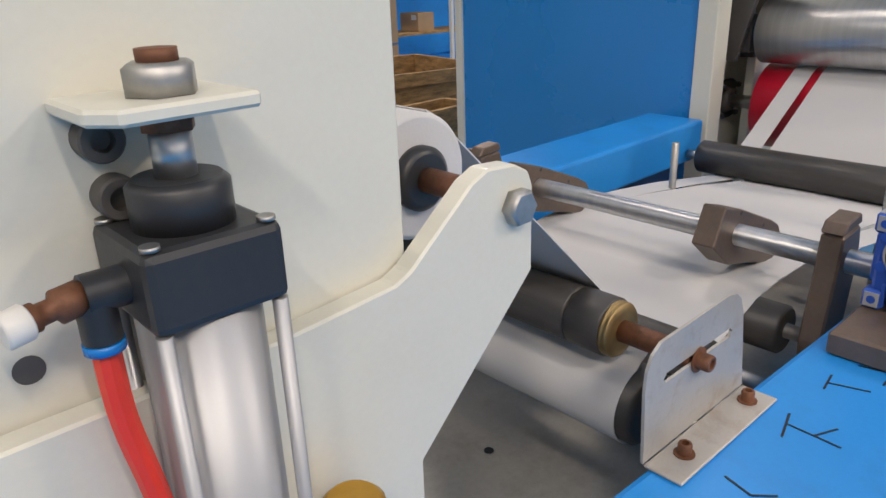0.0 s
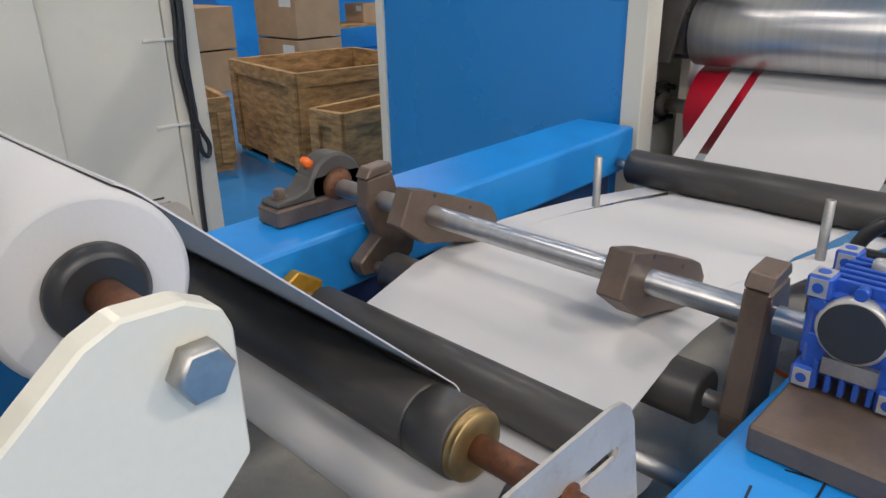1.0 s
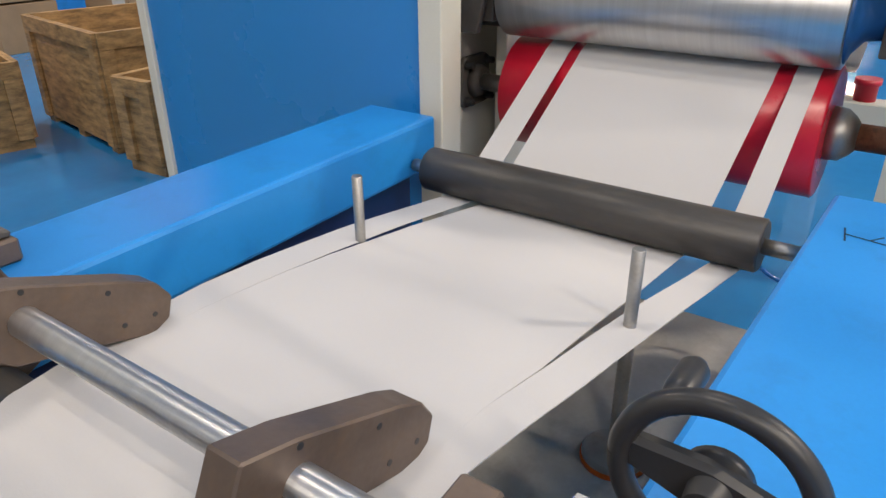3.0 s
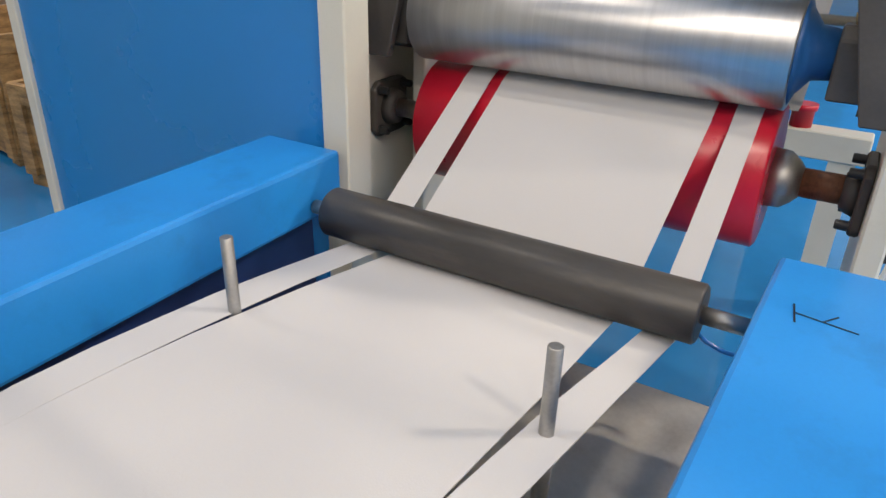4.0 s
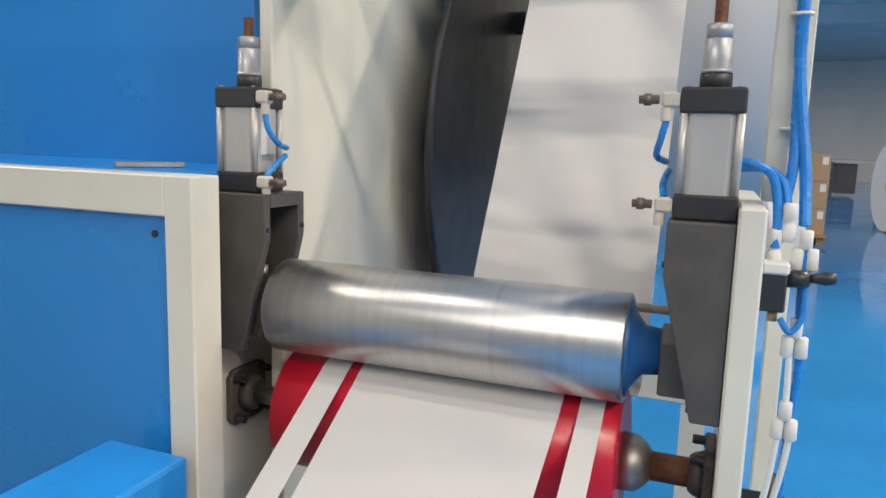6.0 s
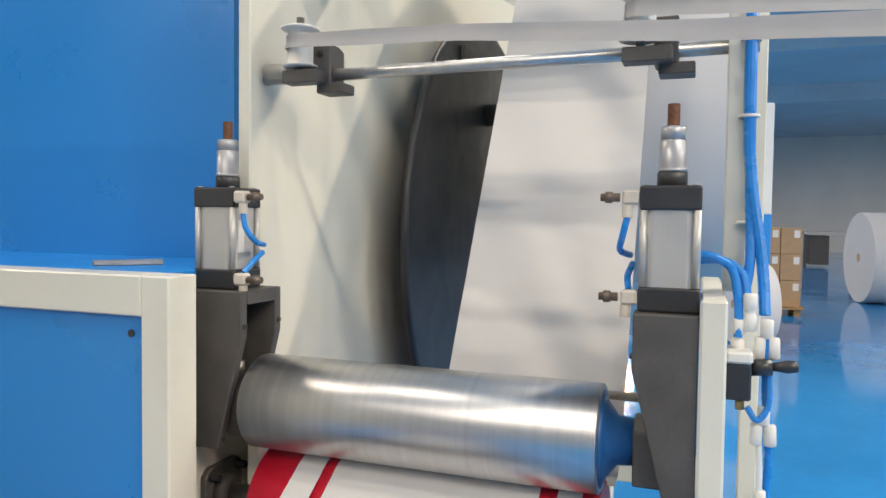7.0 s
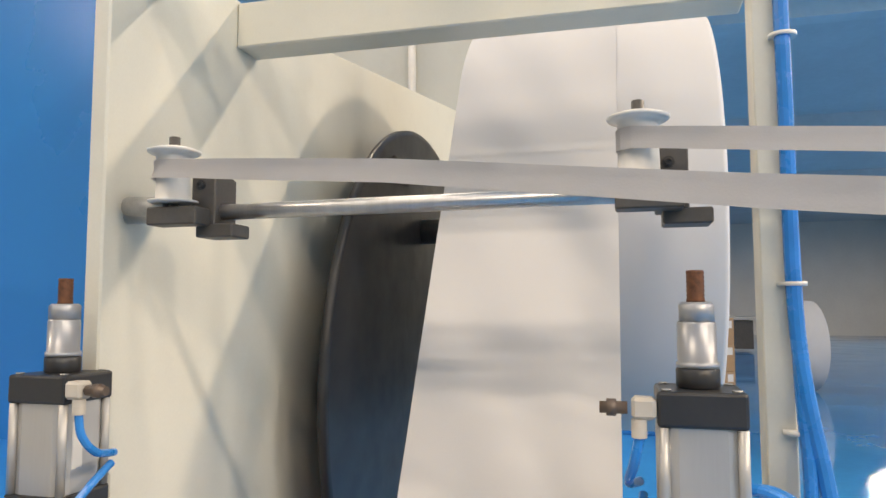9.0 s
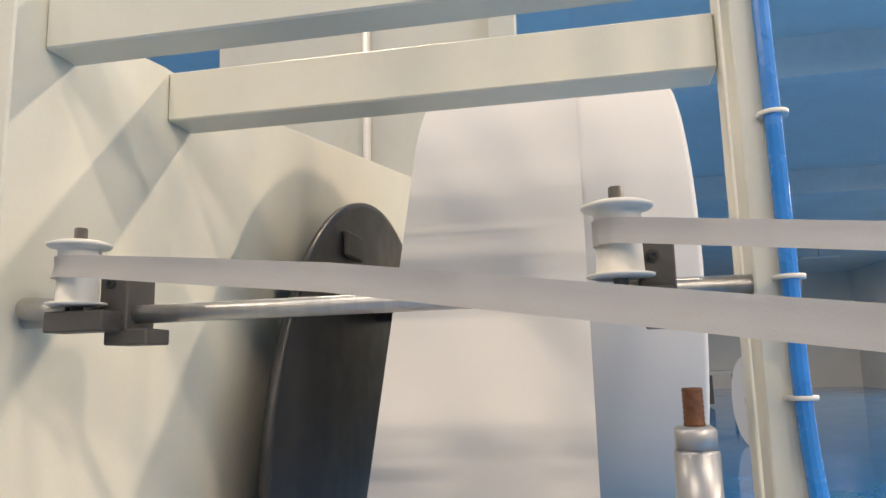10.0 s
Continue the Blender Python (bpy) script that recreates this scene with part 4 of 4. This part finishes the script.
part("speed_screw", lathe((X0 - 0.016, 0.372, 1.158), (X0 - 0.044, 0.366, 1.156), [(0, 0.007), (0.35, 0.007), (0.4, 0.0045), (0.6, 0.0045), (0.62, 0.0058), (1, 0.0055)], 16), RUST, f)
part("screw_cap", rod((X0 - 0.036, 0.3675, 1.1565), (X0 - 0.046, 0.3655, 1.1555), 0.0072, 16, 0.001), WHITE_PL, f)
part("red_hose", tube([(X0 - 0.012, 0.372, 1.135), (X0 - 0.011, 0.372, 1.10), (X0 - 0.004, 0.371, 1.05), (X0 + 0.0, 0.37, 0.98), (X0 - 0.004, 0.375, 0.85)], 0.0058), RED_HOSE, t, "red air hose")
part("yellow_cap", rod((0.150, 0.36, 0.96), (0.150, 0.36, 1.008), 0.018, 20, 0.004), YELLOW, t)
for k, (gx, gz, gl) in enumerate(((0.190, 1.0835, 0.012), (0.196, 1.0875, 0.007), (0.212, 1.0895, 0.006), (0.184, 1.0815, 0.006))):
    s = thing("grease_smear", (gx, 0.4078, gz), "dark grease smear on the cream plate", "stain", "grease smears")
    s.location += Vector((-0.02, -0.0192, 0.038))
    part("smear", prism([(gx - gl, gz - 0.0012), (gx - gl * 0.2, gz - 0.0024), (gx + gl * 0.8, gz), (gx + gl * 0.3, gz + 0.0017), (gx - gl * 0.6, gz + 0.0006)], "y", 0.4077, 0.4085), GREASE, s)
t = thing("rod_bracket", (0.09, 0.38, 1.22), "cream painted rod bracket bolted to the plate", "bracket")
t.location += Vector((-0.0105, -0.0188, 0.0305))
part("tongue", prism([(0.056, 0.4078), (0.056, 0.364), (0.066, 0.352), (0.1215, 0.354), (0.1215, 0.4078)], "z", 1.2218, 1.2283, 0.0015), CREAM, t)
for bx, bz in ((0.0715, 1.2105), (0.0745, 1.1855)):
    part("bolt", join(lathe((bx, 0.4078, bz), (bx, 0.396, bz), [(0, 0.0095), (0.9, 0.0095), (1, 0.0085), (1, 0.005), (0.6, 0.0045)], 20)), DARK, t)

# marker sketches on the right beam
def strokes(lines):
    t = thing("marker_sketch", (*lines[0][0], 0.8803), "hand-drawn black marker strokes on the blue beam", "marking", "marker sketches")
    for a, b in lines:
        d = Vector((b[0] - a[0], b[1] - a[1], 0)).normalized().cross(Vector((0, 0, 1))) * 0.0011
        q = [(a[0] + d.x, a[1] + d.y), (b[0] + d.x, b[1] + d.y), (b[0] - d.x, b[1] - d.y), (a[0] - d.x, a[1] - d.y)]
        part("stroke", prism(q, "z", 0.8803, 0.8808), INK, t)
strokes([((1.768, 0.280), (1.722, 0.274)), ((1.746, 0.277), (1.733, 0.208)), ((1.741, 0.245), (1.762, 0.231))])
strokes([((0.726, 0.295), (0.692, 0.290)), ((0.707, 0.292), (0.719, 0.254))])
strokes([((0.623, 0.296), (0.580, 0.285)), ((0.604, 0.291), (0.601, 0.240)), ((0.604, 0.264), (0.629, 0.253))])
strokes([((0.787, 0.251), (0.741, 0.249)), ((0.766, 0.282), (0.772, 0.253))])
strokes([((0.490, 0.295), (0.482, 0.268)), ((0.482, 0.268), (0.497, 0.252))])

# ---- behind the machine: control cabinet, crates, shelf ----
t = thing("control_cabinet", (0.6, 2.5, 0.0), "tall cream control cabinet with vent slots and cables", "cabinet")
part("body", box(-0.9, 1.20, 2.255, 2.9, 0.0, 2.3, 0.004), CREAM, t)
part("edge_strip", box(1.205, 1.31, 2.262, 2.9, 0.0, 2.3, 0.003), CREAM, t)
part("door", box(0.0, 0.86, 2.24, 2.2545, 0.35, 2.25, 0.004), CREAM, t)
for i in range(5):
    for j in range(5):
        x = 0.885 + j * 0.048 + (i % 2) * 0.018
        part("vent_slot", box(x, x + 0.038, 2.2532, 2.2548, 0.558 + i * 0.018, 0.5635 + i * 0.018), BLACK, t)
for k, dy in ((0, 0.0), (1, 0.014), (2, 0.006)):
    low = [(1.262, 2.244 - dy, 0.815), (1.278, 2.242 - dy, 0.775), (1.268, 2.240 - dy, 0.740), (1.247, 2.238 - dy, 0.765), (1.242, 2.238 - dy, 0.83)] if k == 1 else [(1.238, 2.25 - dy, 0.72), (1.230, 2.25 - dy, 0.50), (1.225, 2.25 - dy, 0.1)]
    part("cable", tube([(1.222 + 0.012 * k, 2.25 - dy, 2.3), (1.224 + 0.016 * k, 2.25 - dy, 1.5), (1.238 + 0.010 * k, 2.25 - dy, 1.2), (1.226 + 0.012 * k, 2.25 - dy, 1.05), (1.236 + 0.008 * k, 2.25 - dy, 0.93), (1.244 + 0.005 * k, 2.25 - dy, 0.86)] + low, 0.0075), BLACK, t, "loose black cable")
for z in (1.10, 0.845):
    part("cable_tie", box(1.13, 1.25, 2.2505, 2.2538, z, z + 0.008), WHITE_PL, t)

def crate(name, m, sx, sy, sz, label, foot=0.1):
    t = thing(name, (0, 0, 0), label, "crate", "wooden crates")
    w = 0.02
    part("side_board", box(-sx, sx, -sy, -sy + w, foot, sz), WOOD, t)
    part("side_board", box(-sx, sx, sy - w, sy, foot, sz), WOOD, t)
    part("side_board", box(-sx, -sx + w, -sy + w, sy - w, foot, sz), WOOD, t)
    part("side_board", box(sx - w, sx, -sy + w, sy - w, foot, sz), WOOD, t)
    part("bottom_board", box(-sx + w, sx - w, -sy + w, sy - w, foot, foot + 0.02), WOOD, t)
    for x in (-sx - 0.022, sx + 0.002):
        for y in (-sy, sy - 0.08):
            part("corner_batten", box(x, x + 0.02, y, y + 0.08, foot, sz), WOOD, t)
        part("top_batten", box(x, x + 0.02, -sy + 0.082, sy - 0.082, sz - 0.09, sz), WOOD, t)
    for y in (-sy - 0.022, sy + 0.002):
        part("top_batten", box(-sx, sx, y, y + 0.02, sz - 0.09, sz), WOOD, t)
        part("corner_batten", box(-sx, -sx + 0.08, y, y + 0.02, foot, sz - 0.092), WOOD, t)
        part("corner_batten", box(sx - 0.08, sx, y, y + 0.02, foot, sz - 0.092), WOOD, t)
    for y in (-sy + 0.05, 0, sy - 0.05):
        part("skid", box(-sx, sx, y - 0.045, y + 0.045, 0, foot - 0.0005), WOOD, t)
    t.matrix_world = m
    return t
crate("wooden_crate", pose(3.42, 4.42, 0, 0, 0, -9), 0.52, 0.53, 0.67, "large open plywood crate with batten corners", 0.04)
crate("wooden_crate", pose(3.03, 3.58, 0, 0, 0, 4), 0.30, 0.14, 0.5, "small weathered open wooden crate on the blue floor", 0.06)
crate("wooden_crate", pose(2.42, 4.86, 0, 0, 0, -14), 0.28, 0.30, 0.5, "open pale wooden crate on the blue floor", 0.06)
def carton(x, y, z, sx, sy, sz, rz=0.0):
    t = thing("cardboard_box", (0, 0, 0), "closed brown cardboard box sealed with tape", "box", "cardboard boxes")
    part("body", box(-sx, sx, -sy, sy, 0, sz, 0.004), CARD, t)
    part("tape", box(-sx - 0.001, sx + 0.001, -0.03, 0.03, sz - 0.02, sz + 0.001), CARD, t)
    part("label", box(-sx - 0.0015, -sx + 0.001, -sy * 0.8, -sy * 0.25, sz * 0.62, sz * 0.9), WHITE_PL, t, "white paper label")
    t.matrix_world = pose(x, y, z, 0, 0, rz)
for x, y, z in ((5.2, 7.3, 0.0), (5.2, 7.3, 0.55), (5.2, 7.3, 1.1), (4.2, 7.9, 0.0), (4.2, 7.9, 0.46)):
    carton(x, y, z, 0.3, 0.4, 0.53 if x > 5 else 0.44)
t = thing("work_shelf", (7.2, 8.2, 0.0), "white steel shelf with cartons and tools", "shelf")
for x in (6.2, 7.4, 8.6):
    part("post", box(x, x + 0.05, 8.0, 8.05, 0.0, 2.0), WHITE_PL, t)
for z in (0.5, 1.2, 1.9):
    part("board", box(6.2, 8.65, 8.051, 8.6, z, z + 0.04), WOOD, t)
carton(7.0, 8.3, 0.542, 0.15, 0.2, 0.25)
carton(8.0, 8.3, 1.242, 0.2, 0.2, 0.3)
t = thing("blue_bin", (6.9, 10.0, 0.0), "blue steel machine housing behind the shelf", "machine housing")
part("body", box(5.5, 9.0, 9.6, 11.0, 0.0, 1.6, 0.02), BLUE, t)
t = thing("plastic_sack", (2.9, 8.0, 0.0), "grey plastic sack heaped on the floor", "sack")
part("sack", lathe((2.9, 8.2, 0.0), (2.9, 8.2, 0.75), [(0, 0.5), (0.3, 0.6), (0.6, 0.52), (0.85, 0.3), (1, 0.08)], 20), DECK, t)

# ---- far side of the hall ----
def floor_reel(x, y, r, w, lean):
    t = thing("paper_reel", (0, 0, 0), "white paper reel standing on the blue floor", "paper roll", "paper reels")
    part("reel", lathe((0, -w, r), (0, w, r), [(0, r * 0.98), (0.03, r), (0.97, r), (1, r * 0.98)], 64), PAPER, t)
    part("core", rod((0, -w - 0.004, r), (0, w + 0.004, r), r * 0.1, 24), CARD, t)
    t.matrix_world = pose(x, y, 0, 0, 0, lean)
floor_reel(16.5, -2.85, 0.86, 0.24, 8)
floor_reel(10.4, -0.35, 0.5, 0.2, 15)
t = thing("packing_table", (29, -3.9, 0.0), "dark packing table with white goods on it", "table")
part("top", box(28.3, 29.7, -4.9, -3.1, 1.14, 1.24), STEEL_DULL, t)
for x in (28.35, 29.55):
    for y in (-4.85, -3.2):
        part("leg", box(x, x + 0.09, y, y + 0.09, 0.0, 1.14), DARK, t)
part("side_panel", box(28.4, 29.5, -3.9, -3.3, 0.1, 1.1), DARK, t)
for z in (0.14, 0.57, 1.0):
    for y in (-1.15, -0.83):
        carton(14.0, y, z, 0.3, 0.155, 0.425)
t = thing("pallet", (14.0, -1.0, 0.0), "wooden pallet under stacked cartons", "pallet")
for y in (-1.25, -0.99, -0.73):
    part("skid", box(13.6, 14.4, y - 0.05, y + 0.05, 0.0, 0.11), WOOD, t)
part("deck_board", box(13.55, 14.45, -1.36, -0.62, 0.1105, 0.139), WOOD, t)
t = thing("blue_machine_housing", (11.0, -0.6, 0.0), "blue and white machine housing across the hall", "machine housing")
part("lower", box(10.8, 12.0, -0.6, 0.45, 0.0, 1.6, 0.01), BLUE, t)
part("upper", box(10.8, 12.0, -0.6, 0.45, 1.601, 3.0, 0.01), WALL, t)
t = thing("hall_truss", (20, 0, CEIL - 0.6), "blue-grey steel roof girder under the ceiling", "girder", "roof girders")
part("girder", box(11.8, 12.1, -14, 16, CEIL - 0.6, CEIL - 0.001), ROOF, t)
for x in (20.0, 28.0):
    copy_thing(t, pose(20 + x - 12, 0, CEIL - 0.6))
for lx, ly, watts in LAMPS:
    t = thing("tube_lamp", (lx, ly, CEIL - 0.4), "white hanging tube lamp housing", "lamp", "tube lamps")
    part("housing", box(lx - 0.2, lx + 0.2, ly - 0.8, ly + 0.8, CEIL - 0.41, CEIL - 0.35), WALL, t)
    part("hanger", box(lx - 0.01, lx + 0.01, ly - 0.01, ly + 0.01, CEIL - 0.35, CEIL - 0.001), DARK, t)
